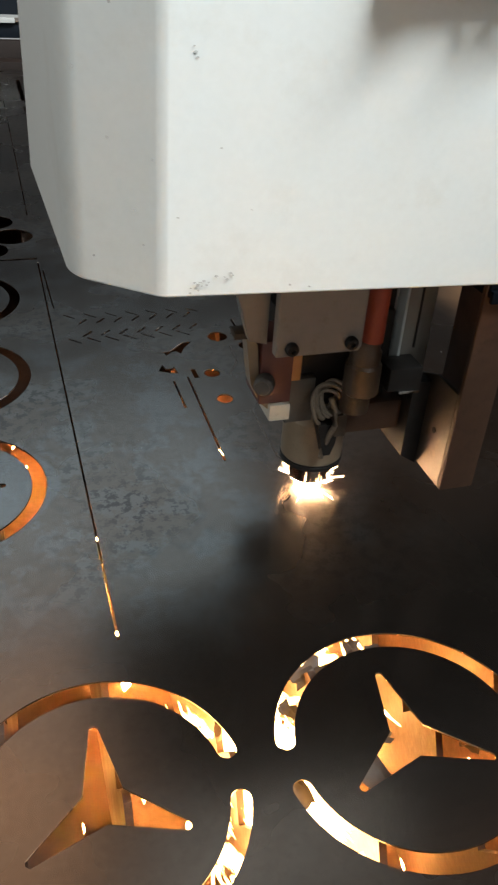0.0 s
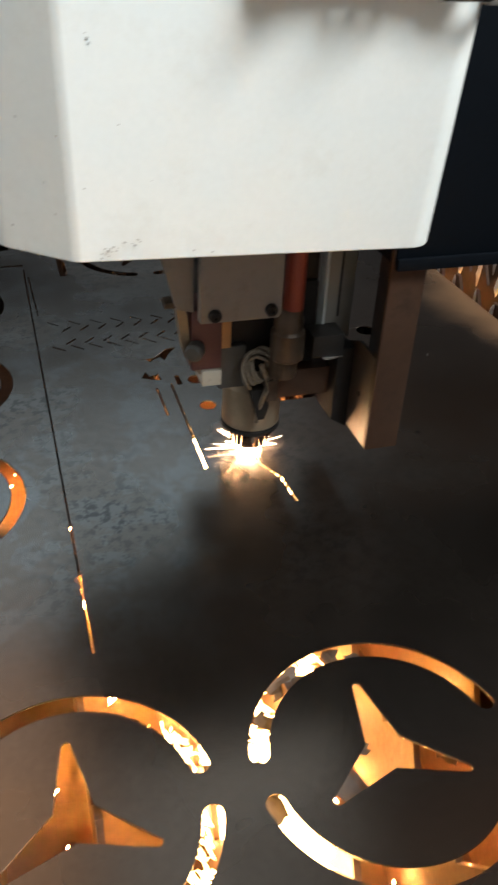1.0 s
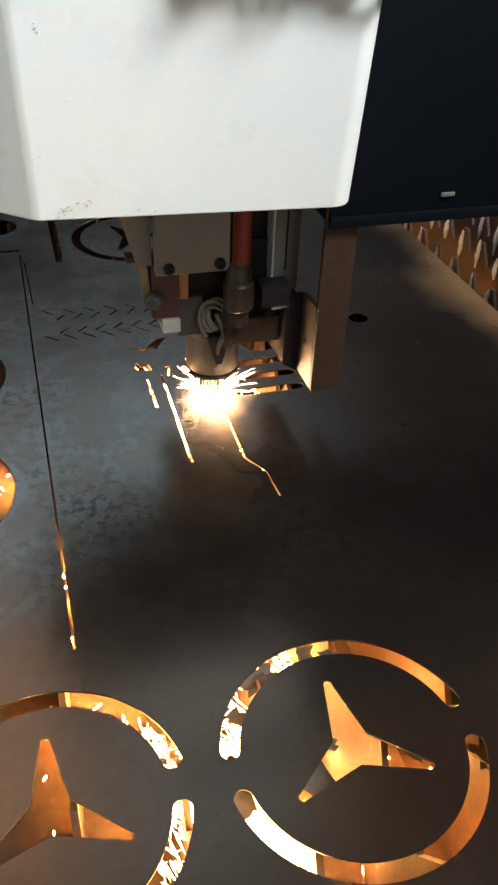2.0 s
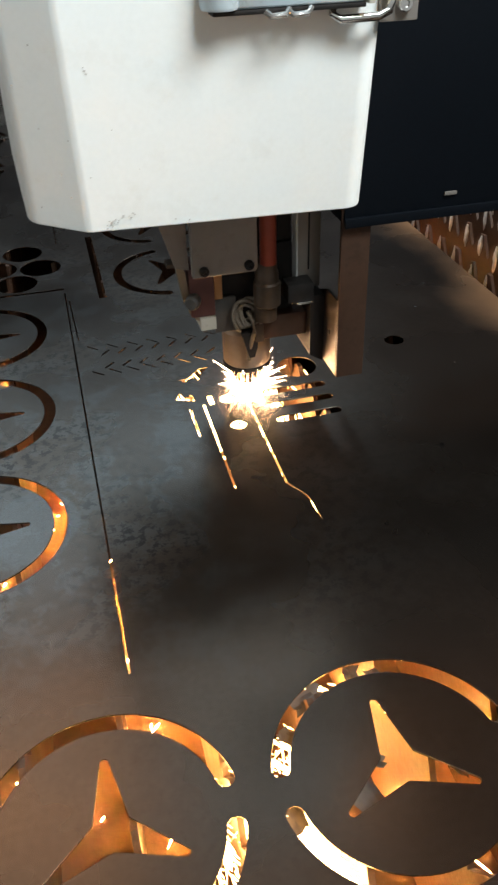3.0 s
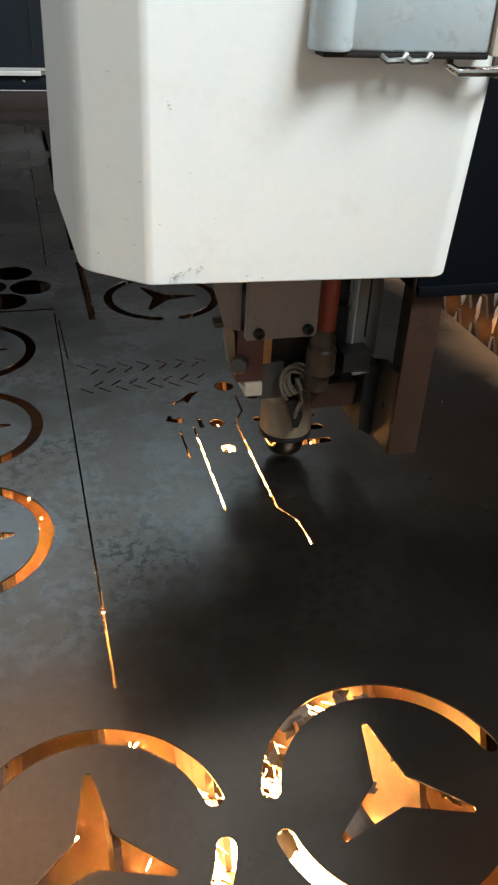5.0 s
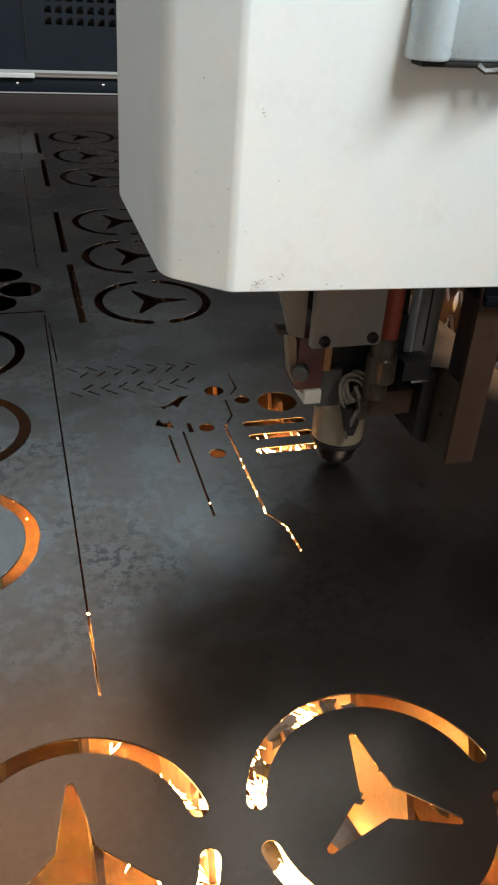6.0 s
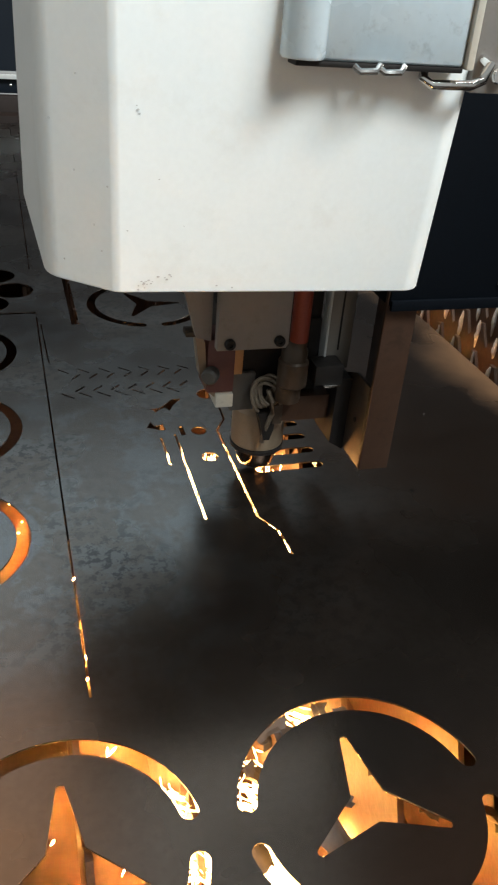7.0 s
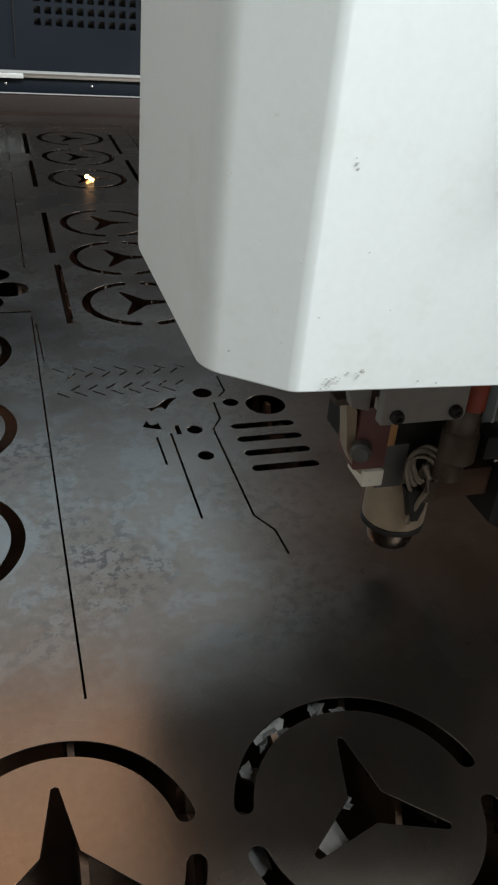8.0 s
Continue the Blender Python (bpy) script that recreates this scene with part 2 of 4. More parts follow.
def lathe(profile, n=32, cx=0.0, cy=0.0):
    """Solid of revolution about z from (radius, height) pairs."""
    bm = bmesh.new()
    rings = [[bm.verts.new((cx + r * math.cos(2 * math.pi * i / n), cy + r * math.sin(2 * math.pi * i / n), z)) for i in range(n)] for r, z in profile]
    for a, b in zip(rings, rings[1:]):
        for i in range(n):
            bm.faces.new((a[i], a[(i + 1) % n], b[(i + 1) % n], b[i]))
    bm.faces.new(rings[0][::-1])
    bm.faces.new(rings[-1])
    bmesh.ops.recalc_face_normals(bm, faces=bm.faces)
    for f in bm.faces:
        f.smooth = len(f.verts) == 4
    return bm


def prism(points, z0, z1, axis="z"):
    """Extruded outline; axis x or y lays the outline in the (y, z) or (x, z) plane."""
    bm = bmesh.new()
    put = {"z": lambda a, b, c: (a, b, c), "x": lambda a, b, c: (c, a, b), "y": lambda a, b, c: (a, c, b)}[axis]
    lo = [bm.verts.new(put(a, b, z0)) for a, b in points]
    hi = [bm.verts.new(put(a, b, z1)) for a, b in points]
    k = len(points)
    bm.faces.new(lo)
    bm.faces.new(hi)
    for i in range(k):
        bm.faces.new((lo[i], lo[(i + 1) % k], hi[(i + 1) % k], hi[i]))
    bmesh.ops.recalc_face_normals(bm, faces=bm.faces)
    return bm


def tube(points, radius, n=10, closed=False):
    bm = bmesh.new()
    pts = [Vector(p) for p in points]
    rings = []
    for i, p in enumerate(pts):
        a = pts[i - 1] if i or closed else p
        b = pts[(i + 1) % len(pts)] if i + 1 < len(pts) or closed else p
        q = (b - a).to_track_quat("Z", "Y")
        rings.append([bm.verts.new(p + q @ Vector((radius * math.cos(6.28319 * j / n), radius * math.sin(6.28319 * j / n), 0))) for j in range(n)])
    pairs = list(zip(rings, rings[1:])) + ([(rings[-1], rings[0])] if closed else [])
    for a, b in pairs:
        for j in range(n):
            bm.faces.new((a[j], a[(j + 1) % n], b[(j + 1) % n], b[j])).smooth = True
    if not closed:
        bm.faces.new(rings[0][::-1])
        bm.faces.new(rings[-1])
    return bm


def mesh_of(name, bm, mat):
    me = bpy.data.meshes.new(name)
    bm.to_mesh(me)
    bm.free()
    me.materials.append(mat)
    me.set_sharp_from_angle(angle=radians(38))
    return me


def part(name, bm, mat, parent, label=""):
    ob = new(name, mesh_of(name, bm, mat))
    ob.parent = parent
    return tagged(ob, label)


def thing(name, label, category, bm=None, mat=None, group="", kind=""):
    ob = new(name, mesh_of(name, bm, mat) if bm else None)
    return tagged(ob, label, category, group, kind)


def soften(ob, width, segments=2):
    b = ob.modifiers.new("rounded", "BEVEL")
    b.width, b.segments, b.limit_method = width, segments, "ANGLE"
    return ob


# ---- workshop shell ----
def wall(name, *b):
    return thing(name, "plain painted workshop wall", "wall", box(*b), PLASTER, kind="structure")


thing("floor", "grey concrete workshop floor", "floor", box(-4, 5, -3.2, 6, -0.95, -0.85), CONCRETE, kind="structure")
# ceiling stays unseen; its brown is set to warm the sheet's reflection
thing("ceiling", "plain brown workshop ceiling", "ceiling", box(-4, 5, -3.2, 6, 3.4, 3.5), CEILING, kind="structure")
wall("wall_north", -4, 5, 6, 6.15, -0.95, 3.5)
wall("wall_south", -4, 5, -3.35, -3.2, -0.95, 3.5)
wall("wall_west", -4.15, -4, -3.35, 6.15, -0.95, 3.5)
wall("wall_east", 5, 5.15, -3.35, 6.15, -0.95, 3.5)

# unseen board and posts, added to shade the sheet's right; unseen low side wall
thing("unseen_shade_board", "unseen dark board added to shade the right of the sheet", "hood", box(0.575, 1.6, -0.62, -0.10, 1.20, 1.25), CABINET, kind="structure")
for y in (-0.60, -0.13):
    thing("shade_board_post", "dark square post that carries the unseen shade board", "post", box(1.54, 1.58, y - 0.02, y + 0.02, -0.85, 1.20), CABINET, kind="structure")
thing("unseen_side_wall", "unseen dark low wall added beside the bed", "machine wall", box(1.6, 1.64, -0.4, 2.5, -0.85, 0.25), CABINET, kind="structure")

# ---- cut outs of the sheet ----
SHEET_X0, SHEET_X1, SHEET_Y0, SHEET_Y1, THICK = -0.75, 0.522, -0.30, 2.165, 0.0014


def arc(cx, cy, r, a0, a1, n):
    return [(cx + r * math.cos(radians(a0 + (a1 - a0) * i / n)), cy + r * math.sin(radians(a0 + (a1 - a0) * i / n))) for i in range(n + 1)]


def capsule(x0, y0, x1, y1, w, n=6):
    a = math.degrees(math.atan2(y1 - y0, x1 - x0))
    return arc(x1, y1, w / 2, a - 90, a + 90, n) + arc(x0, y0, w / 2, a + 90, a + 270, n)


def slit(x0, y0, x1, y1, w):
    d = Vector((x1 - x0, y1 - y0)).normalized() * w / 2
    return [(x0 + d.y, y0 - d.x), (x1 + d.y, y1 - d.x), (x1 - d.y, y1 + d.x), (x0 - d.y, y0 + d.x)]


def ribbon(points, w):
    """Outline of a bent slit of width w."""
    left, right = [], []
    for i, p in enumerate(points):
        a, b = Vector(points[max(i - 1, 0)]), Vector(points[min(i + 1, len(points) - 1)])
        p = Vector(p)
        d0 = (p - a).normalized() if i else (b - p).normalized()
        d1 = (b - p).normalized() if i + 1 < len(points) else d0
        nrm = (Vector((-d0.y, d0.x)) + Vector((-d1.y, d1.x))).normalized()
        k = w / 2 / max(nrm.dot(Vector((-d1.y, d1.x))), 0.5)
        left.append(tuple(p + nrm * k))
        right.append(tuple(p - nrm * k))
    return right + left[::-1]


def ring_arc(cx, cy, a0, a1):
    """One half of an emblem's ring, with round ends."""
    r0, r1 = 0.0645, 0.0755
    rm, w = (r0 + r1) / 2, (r1 - r0) / 2
    e1 = (cx + rm * math.cos(radians(a1)), cy + rm * math.sin(radians(a1)))
    e0 = (cx + rm * math.cos(radians(a0)), cy + rm * math.sin(radians(a0)))
    return (arc(cx, cy, r1, a0, a1, 40) + arc(*e1, w, a1, a1 + 180, 8)[1:-1]
            + arc(cx, cy, r0, a1, a0, 36) + arc(*e0, w, a0 + 180, a0 + 360, 8)[1:-1])


def star(cx, cy, turn):
    pts = []
    for k in range(3):
        a = turn + 120 * k
        c, s = math.cos(radians(a)), math.sin(radians(a))
        for r, v in ((0.0448, -0.0022), (0.0458, 0.0), (0.0448, 0.0022)):
            pts.append((cx + r * c - v * s, cy + r * s + v * c))
        pts.append((cx + 0.0118 * math.cos(radians(a + 60)), cy + 0.0118 * math.sin(radians(a + 60))))
    return pts


def emblem(cx, cy, turn):
    return [ring_arc(cx, cy, turn - 78, turn + 78), ring_arc(cx, cy, turn + 102, turn + 258), star(cx, cy, turn)]


CUT_LINE = [(0.1928, 0.7085), (0.1915, 0.6755), (0.1798, 0.6558), (0.1801, 0.5128), (0.1917, 0.4913), (0.1934, 0.4596)]
CUT_W, SLOT_W = 0.0022, 0.0102
holes = []
for y in (1.994, 1.807, 1.625, 1.335, 1.162, 0.985):
    holes += emblem(0.1625, y, 0)
for y in (0.8595, 0.6895, 0.5195):
    holes += emblem(-0.079, y, 0)
for x, y in ((-0.1135, 1.735), (-0.120, 1.520)):
    holes += emblem(x, y, 90)
holes.append(ribbon([(-0.13, 2.02), (-0.052, 2.101), (0.0155, 2.106)], 0.004))
for x, y, shift in ((0.0000, 0.2456, 0.0015), (0.1692, 0.2426, 0.0)):
    holes += emblem(x, y, 90)[:2] + [star(x + shift, y, 90)]
for x, y0, y1 in ((0.0603, 1.83, 2.04), (0.0615, 1.56, 1.771), (0.0648, 1.187, 1.397), (0.0675, 0.926, 1.137), (0.2585, 1.84, 2.046), (0.2605, 1.57, 1.785)):
    holes.append([(x - 0.0046, y0), (x + 0.0046, y0), (x + 0.0046, y1), (x - 0.0046, y1)])
for x, y in ((-0.0252, 1.101), (-0.0030, 1.0455), (-0.0354, 1.0005), (-0.060, 1.052)):
    holes.append(arc(x, y, 0.0268, 0, 351, 39))
holes.append([(-0.30, 0.9645), (0.0228, 0.9645), (0.0228, 0.9702), (-0.30, 0.9702)])
holes.append(slit(0.0206, 2.10, 0.0218, 1.124, 0.0016))
holes.append(slit(0.0229, 0.955, 0.0246, 0.349, 0.0017))
holes.append(slit(0.0268, 0.931, 0.0296, 0.8226, 0.0016))
holes.append(slit(0.03, 2.112, 0.306, 2.116, 0.0022))
holes.append(slit(0.307, 2.106, 0.3065, 1.16, 0.0022))
holes.append(slit(0.094, 1.4433, 0.297, 1.4433, 0.0018))
for i in range(7):
    dx = i * 0.02183
    holes.append(slit(0.0374 + dx, 0.8060 - i * 0.0008, 0.0485 + dx, 0.7952 - i * 0.0005, 0.0020))
    holes.append(slit(0.0508 + dx * 0.845, 0.7812, 0.0602 + dx * 0.845, 0.7915, 0.0026))
    holes.append(slit(0.0518 + dx * 0.84, 0.7528, 0.0622 + dx * 0.84, 0.7628, 0.0026))
    holes.append(slit(0.0374 + dx * 0.835, 0.7499, 0.0494 + dx * 0.835, 0.7385, 0.0021))
for x, y, r in ((0.1856, 0.7301, 0.0103), (0.2102, 0.706, 0.0083), (0.2453, 0.6968, 0.0208), (0.1616, 0.6571, 0.0077), (0.1617, 0.6096, 0.0076)):
    holes.append(arc(x, y, r, 0, 345, 23))
SLOTS = [(0.2030, 0.2580, y) for y in (0.6570, 0.6325, 0.6073, 0.5815)]
for x0, x1, y in SLOTS:
    holes.append(capsule(x0, y, x1, y, SLOT_W))
holes.append(capsule(0.1229, 0.648, 0.1234, 0.601, 0.0022, 3))
holes.append(capsule(0.1374, 0.653, 0.1366, 0.517, 0.0022, 3))
holes.append([(0.143, 0.6503), (0.148, 0.6506), (0.1478, 0.668), (0.143, 0.6676)])
holes.append([(0.1112, 0.7042), (0.1238, 0.7045), (0.1262, 0.6983), (0.1312, 0.7036), (0.137, 0.7063), (0.141, 0.6998), (0.1471, 0.7119), (0.1572, 0.7239), (0.1469, 0.7232), (0.1404, 0.7167), (0.1315, 0.7066)])
holes.append([(0.1124, 0.6695), (0.1224, 0.6641), (0.1303, 0.6619), (0.1290, 0.676), (0.1262, 0.6725), (0.1205, 0.672), (0.1182, 0.6812)])
holes.append(ribbon([(0.2105, 0.767), (0.21, 0.7316), (0.2008, 0.7195)], 0.0022))
holes.append(ribbon(CUT_LINE, CUT_W))
holes.append(arc(0.3643, 0.7205, 0.0108, 0, 345, 23))
outline = [(SHEET_X0, SHEET_Y0), (SHEET_X1, SHEET_Y0), (SHEET_X1, SHEET_Y1), (SHEET_X0, SHEET_Y1)]


def plate(name, loops, top, thick):
    """A flat sheet with real openings, from closed outlines."""
    cu = bpy.data.curves.new(name, "CURVE")
    cu.dimensions, cu.fill_mode, cu.extrude = "2D", "BOTH", thick / 2
    for loop in loops:
        sp = cu.splines.new("POLY")
        sp.points.add(len(loop) - 1)
        for p, (x, y) in zip(sp.points, loop):
            p.co = (x, y, 0, 1)
        sp.use_cyclic_u = True
    tmp = new(name, cu)
    me = bpy.data.meshes.new_from_object(tmp.evaluated_get(bpy.context.evaluated_depsgraph_get()))
    bpy.data.objects.remove(tmp)
    me.transform(Matrix.Translation((0, 0, top - thick / 2)))
    me.name = name
    bm = bmesh.new()
    bm.from_mesh(me)
    bmesh.ops.remove_doubles(bm, verts=bm.verts, dist=1e-6)
    bm.to_mesh(me)
    bm.free()
    return me


sheet_mesh = plate("steel_sheet", [outline] + holes, 0.0, THICK)
sheet_mesh.materials.clear()
sheet_mesh.materials.append(STEEL)
sheet = tagged(new("steel_sheet", sheet_mesh), "dull mottled mild steel sheet with emblem cut-outs on slats", "steel sheet")

# ---- bed below the sheet ----
thing("bed_tray", "soot-brown tray floor below the cutting slats", "tray", box(-0.9, 1.5, -0.5, 2.26, -0.17, -0.15), SLAG, kind="structure")
for nm, b in (("bed_side_near", (-0.9, 1.5, -0.52, -0.5, -0.85, -0.004)), ("bed_side_far", (-0.9, 1.5, 2.19, 2.24, -0.85, 0.012)),
              ("bed_side_west", (-0.92, -0.9, -0.5, 2.24, -0.85, 0.0)), ("bed_side_east", (1.5, 1.52, -0.5, 2.24, -0.85, 0.0))):
    thing(nm, "dark rusty steel frame around the cutting bed", "bed frame", box(*b), FRAME, kind="structure")
# unseen dark box, added to shut in the glow of sparks that are parked below
thing("dark_box_floor", "floor of an unseen dark box that shuts in parked sparks", "drawer", box(-0.3, 0.6, -0.3, 1.0, -0.80, -0.79), FRAME, kind="structure")
for nm, b in (("dark_box_wall_a", (-0.3, 0.6, -0.32, -0.3, -0.80, -0.17)), ("dark_box_wall_b", (-0.3, 0.6, 1.0, 1.02, -0.80, -0.17)),
              ("dark_box_wall_c", (-0.32, -0.3, -0.32, 1.02, -0.80, -0.17)), ("dark_box_wall_d", (0.6, 0.62, -0.32, 1.02, -0.80, -0.17))):
    thing(nm, "wall of the unseen dark box under the bed", "drawer wall", box(*b), FRAME, kind="structure")


def slat_mesh(y0, y1, seed):
    """A support slat along y: a thin plate with a worn saw-tooth top."""
    rnd = random.Random(seed)
    pts, y = [(y0, -0.145)], y0
    while y < y1:
        pts += [(y, -0.034 - rnd.random() * 0.006), (y + 0.017 + rnd.uniform(-.002, .002), -0.0055 - rnd.random() * 0.003), (y + 0.026 + rnd.uniform(-.002, .002), -0.0055 - rnd.random() * 0.004)]
        y += 0.046
    pts.append((y1 + 0.046, -0.145))
    bm = prism(pts, -0.0021, 0.0021, "x")
    bmesh.ops.triangulate(bm, faces=[f for f in bm.faces if len(f.verts) > 4])
    return mesh_of("support_slat", bm, SLAT)


def drip(bm, y, rnd):
    """A leaf-shaped run of frozen metal down the side of a tooth."""
    w, top, lo = rnd.uniform(.0026, .0044), -0.003 - rnd.random() * 0.008, -0.028 - rnd.random() * 0.028
    rings = []
    for j in range(8):
        z = top + (lo - top) * j / 7
        rr = w * rnd.uniform(.8, 1.15) * (0.25, 0.6, 0.9, 1.0, 1.0, 0.85, 0.55, 0.2)[j]
        ox, oy = rnd.uniform(-.0006, .0006), rnd.uniform(-.001, .001)
        rings.append([bm.verts.new((-0.0028 + ox + rr * math.cos(1.0472 * q), y + oy + rr * math.sin(1.0472 * q), z)) for q in range(6)])
    for a, b in zip(rings, rings[1:]):
        for q in range(6):
            bm.faces.new((a[q], b[q], b[(q + 1) % 6], a[(q + 1) % 6]))
    bm.faces.new(rings[0])
    bm.faces.new(rings[-1][::-1])


slat_shapes = [slat_mesh(-0.46, 2.10, s) for s in (1, 2, 3)]
for k in range(-14, 25):
    s = new("support_slat", slat_shapes[k % 3])
    s.location = (0.013 + 0.06 * k, 0.008 * (k % 2), 0)
    tagged(s, "thin scorched steel support slat with worn saw teeth", "slat", "slats of the cutting bed")
    if k > 7:
        # frozen drips, near-white to paint their glint in, the near ones one by one
        rnd = random.Random(40 + k)
        rest = bmesh.new()
        for i in range(56):
            y = -0.46 + 0.046 * i + 0.0215 + rnd.uniform(-.003, .003)
            near = k < 16 and 0.62 < y < 1.5
            bm = bmesh.new() if near else rest
            drip(bm, y, rnd)
            if near:
                part("frozen_drip", bm, TOOTH, s, "frozen metal drip with its glint painted in white")
        tagged(part("tooth_spatter", rest, TOOTH, s, "frozen metal spatter with its glint painted in white"), kind="stuff")

# lumps of slag caked on the slats under the near emblems
for k, (x, y, z, r) in enumerate(((0.106, 0.262, -0.026, 0.010), (0.121, 0.292, -0.030, 0.009), (0.139, 0.309, -0.026, 0.008), (0.192, 0.316, -0.020, 0.007), (0.150, 0.226, -0.040, 0.008),
                                  (0.196, 0.222, -0.026, 0.008), (0.012, 0.318, -0.022, 0.006), (0.073, 0.290, -0.024, 0.007), (0.014, 0.228, -0.024, 0.008), (0.252, 0.235, -0.030, 0.009))):
    rnd = random.Random(90 + k)
    bm = bmesh.new()
    bmesh.ops.create_icosphere(bm, subdivisions=2, radius=r * 0.75, matrix=Matrix.Diagonal((0.7, 1.4, 0.6, 1)))
    for v in bm.verts:
        v.co *= rnd.uniform(.6, 1.3)
    lump = thing("slag_lump", "grey lump of frozen slag caked on a slat", "slag", bm, SLAT, group="slag on the slats")
    lump.matrix_basis = pose(x, y, z, rnd.uniform(0, 60), rnd.uniform(0, 60), rnd.uniform(0, 180))

# pale crumpled flakes of scrap caught on the slats under one near emblem
FLAKE = material("pale_scrap_foil", (0.115, 0.11, 0.105), 0.6, 0.2, 200, 0.25, 40, 0.2)
for k, (x, y, z, w, d, turn) in enumerate(((0.102, 0.236, -0.016, 0.013, 0.020, 12), (0.114, 0.284, -0.013, 0.010, 0.014, 40), (0.133, 0.309, -0.014, 0.022, 0.013, 15), (0.167, 0.320, -0.012, 0.012, 0.010, 70),
                                           (0.181, 0.316, -0.015, 0.010, 0.009, 20), (0.148, 0.240, -0.018, 0.020, 0.026, 32), (0.157, 0.257, -0.014, 0.008, 0.018, 60), (0.205, 0.236, -0.013, 0.013, 0.007, 160), (0.128, 0.178, -0.015, 0.014, 0.014, 130))):
    rnd = random.Random(200 + k)
    bm = bmesh.new()
    grid = [[bm.verts.new((w * (i / 4 - .5) * rnd.uniform(.8, 1.15), d * (j / 4 - .5) * rnd.uniform(.8, 1.15), rnd.uniform(-.0022, .0022))) for j in range(5)] for i in range(5)]
    for i in range(4):
        for j in range(4):
            bm.faces.new((grid[i][j], grid[i + 1][j], grid[i + 1][j + 1], grid[i][j + 1]))
    bmesh.ops.solidify(bm, geom=bm.faces[:], thickness=0.0005)
    flake = thing("scrap_flake", "pale crumpled flake of scrap steel caught on the slats", "scrap flake", bm, FLAKE, group="flakes under the near emblem")
    flake.matrix_basis = pose(x, y, z, rnd.uniform(5, 25), rnd.uniform(-20, 20), turn)

# ---- enclosure behind the bed ----
def cabinet():
    c = thing("machine_cabinet", "dark blue machine cabinet with square-holed vent behind the bed", "cabinet")
    c.location = (0, 2.30, 0)
    loops = [[(-0.16, 0.10), (1.9, 0.10), (1.9, 0.95), (-0.16, 0.95)]]
    for i in range(11):
        for j in range(8):
            x, z = 0.1105 + i * 0.0262, 0.2040 + j * 0.0262
            loops.append([(x, z), (x + 0.0165, z), (x + 0.0165, z + 0.0165), (x, z + 0.0165)])
    me = plate("front_panel", loops, 0.0, 0.003)
    me.transform(Matrix.Rotation(radians(90), 4, "X"))
    me.materials.clear()
    me.materials.append(CABINET)
    p = new("front_panel", me)
    p.parent = c
    part("vent_backing", box(-0.15, 1.9, 0.03, 0.05, 0.10, 0.95), DARK, c)
    part("seam", box(0.060, 0.063, -0.004, -0.0015, 0.13, 0.9), DARK, c)
    part("plinth", box(-0.9, 1.9, -0.03, 0.0, 0.052, 0.088, 0.002), CABINET, c)
    part("ledge", box(-0.9, 1.9, -0.042, -0.002, 0.089, 0.094, 0.001), RAIL, c, "dull metal ledge")
    part("pale_strip", box(-0.42, 0.075, -0.050, -0.043, 0.088, 0.099, 0.001), PALE, c, "pale bare metal strip")
    for x in (0.032, 0.245):
        part("screw", lathe([(0.0035, 0), (0.0035, 0.002), (0.002, 0.003)], 12), CHROME, c).matrix_basis = pose(x, -0.031, 0.072, 90)
    part("lower_board", box(-0.9, 1.9, -0.055, -0.031, -0.02, 0.050, 0.002), FRAME, c, "rust-brown lower board")
    part("window_frame", box(-0.9, -0.165, -0.02, -0.002, 0.100, 0.112, 0.001), PALE, c)
    part("window_pane", box(-0.9, -0.17, 0.02, 0.024, 0.112, 0.8), GLASS_DARK, c, "dim pane")
    part("window_post", box(-0.17, -0.155, -0.02, 0.03, 0.10, 0.9, 0.001), CABINET, c)
    return c


cabinet()


def clutter(x, y, z, s, mat, seed):
    rnd = random.Random(seed)
    bm = bmesh.new()
    for _ in range(5):
        a, b, h = rnd.uniform(-1, 1) * s, rnd.uniform(-1, 1) * s * 0.4, rnd.random() * s
        bm_box(bm, a - s * .3, a + s * .3, b, b + s * .3, 0, h + s * .2, s * 0.05)
    ob = thing("machine_fitting", "small grey machine fittings behind a dim pane", "fitting", bm, mat)
    ob.location = (x, y, z)


clutter(-0.24, 2.275, 0.112, 0.012, OLIVE, 4)


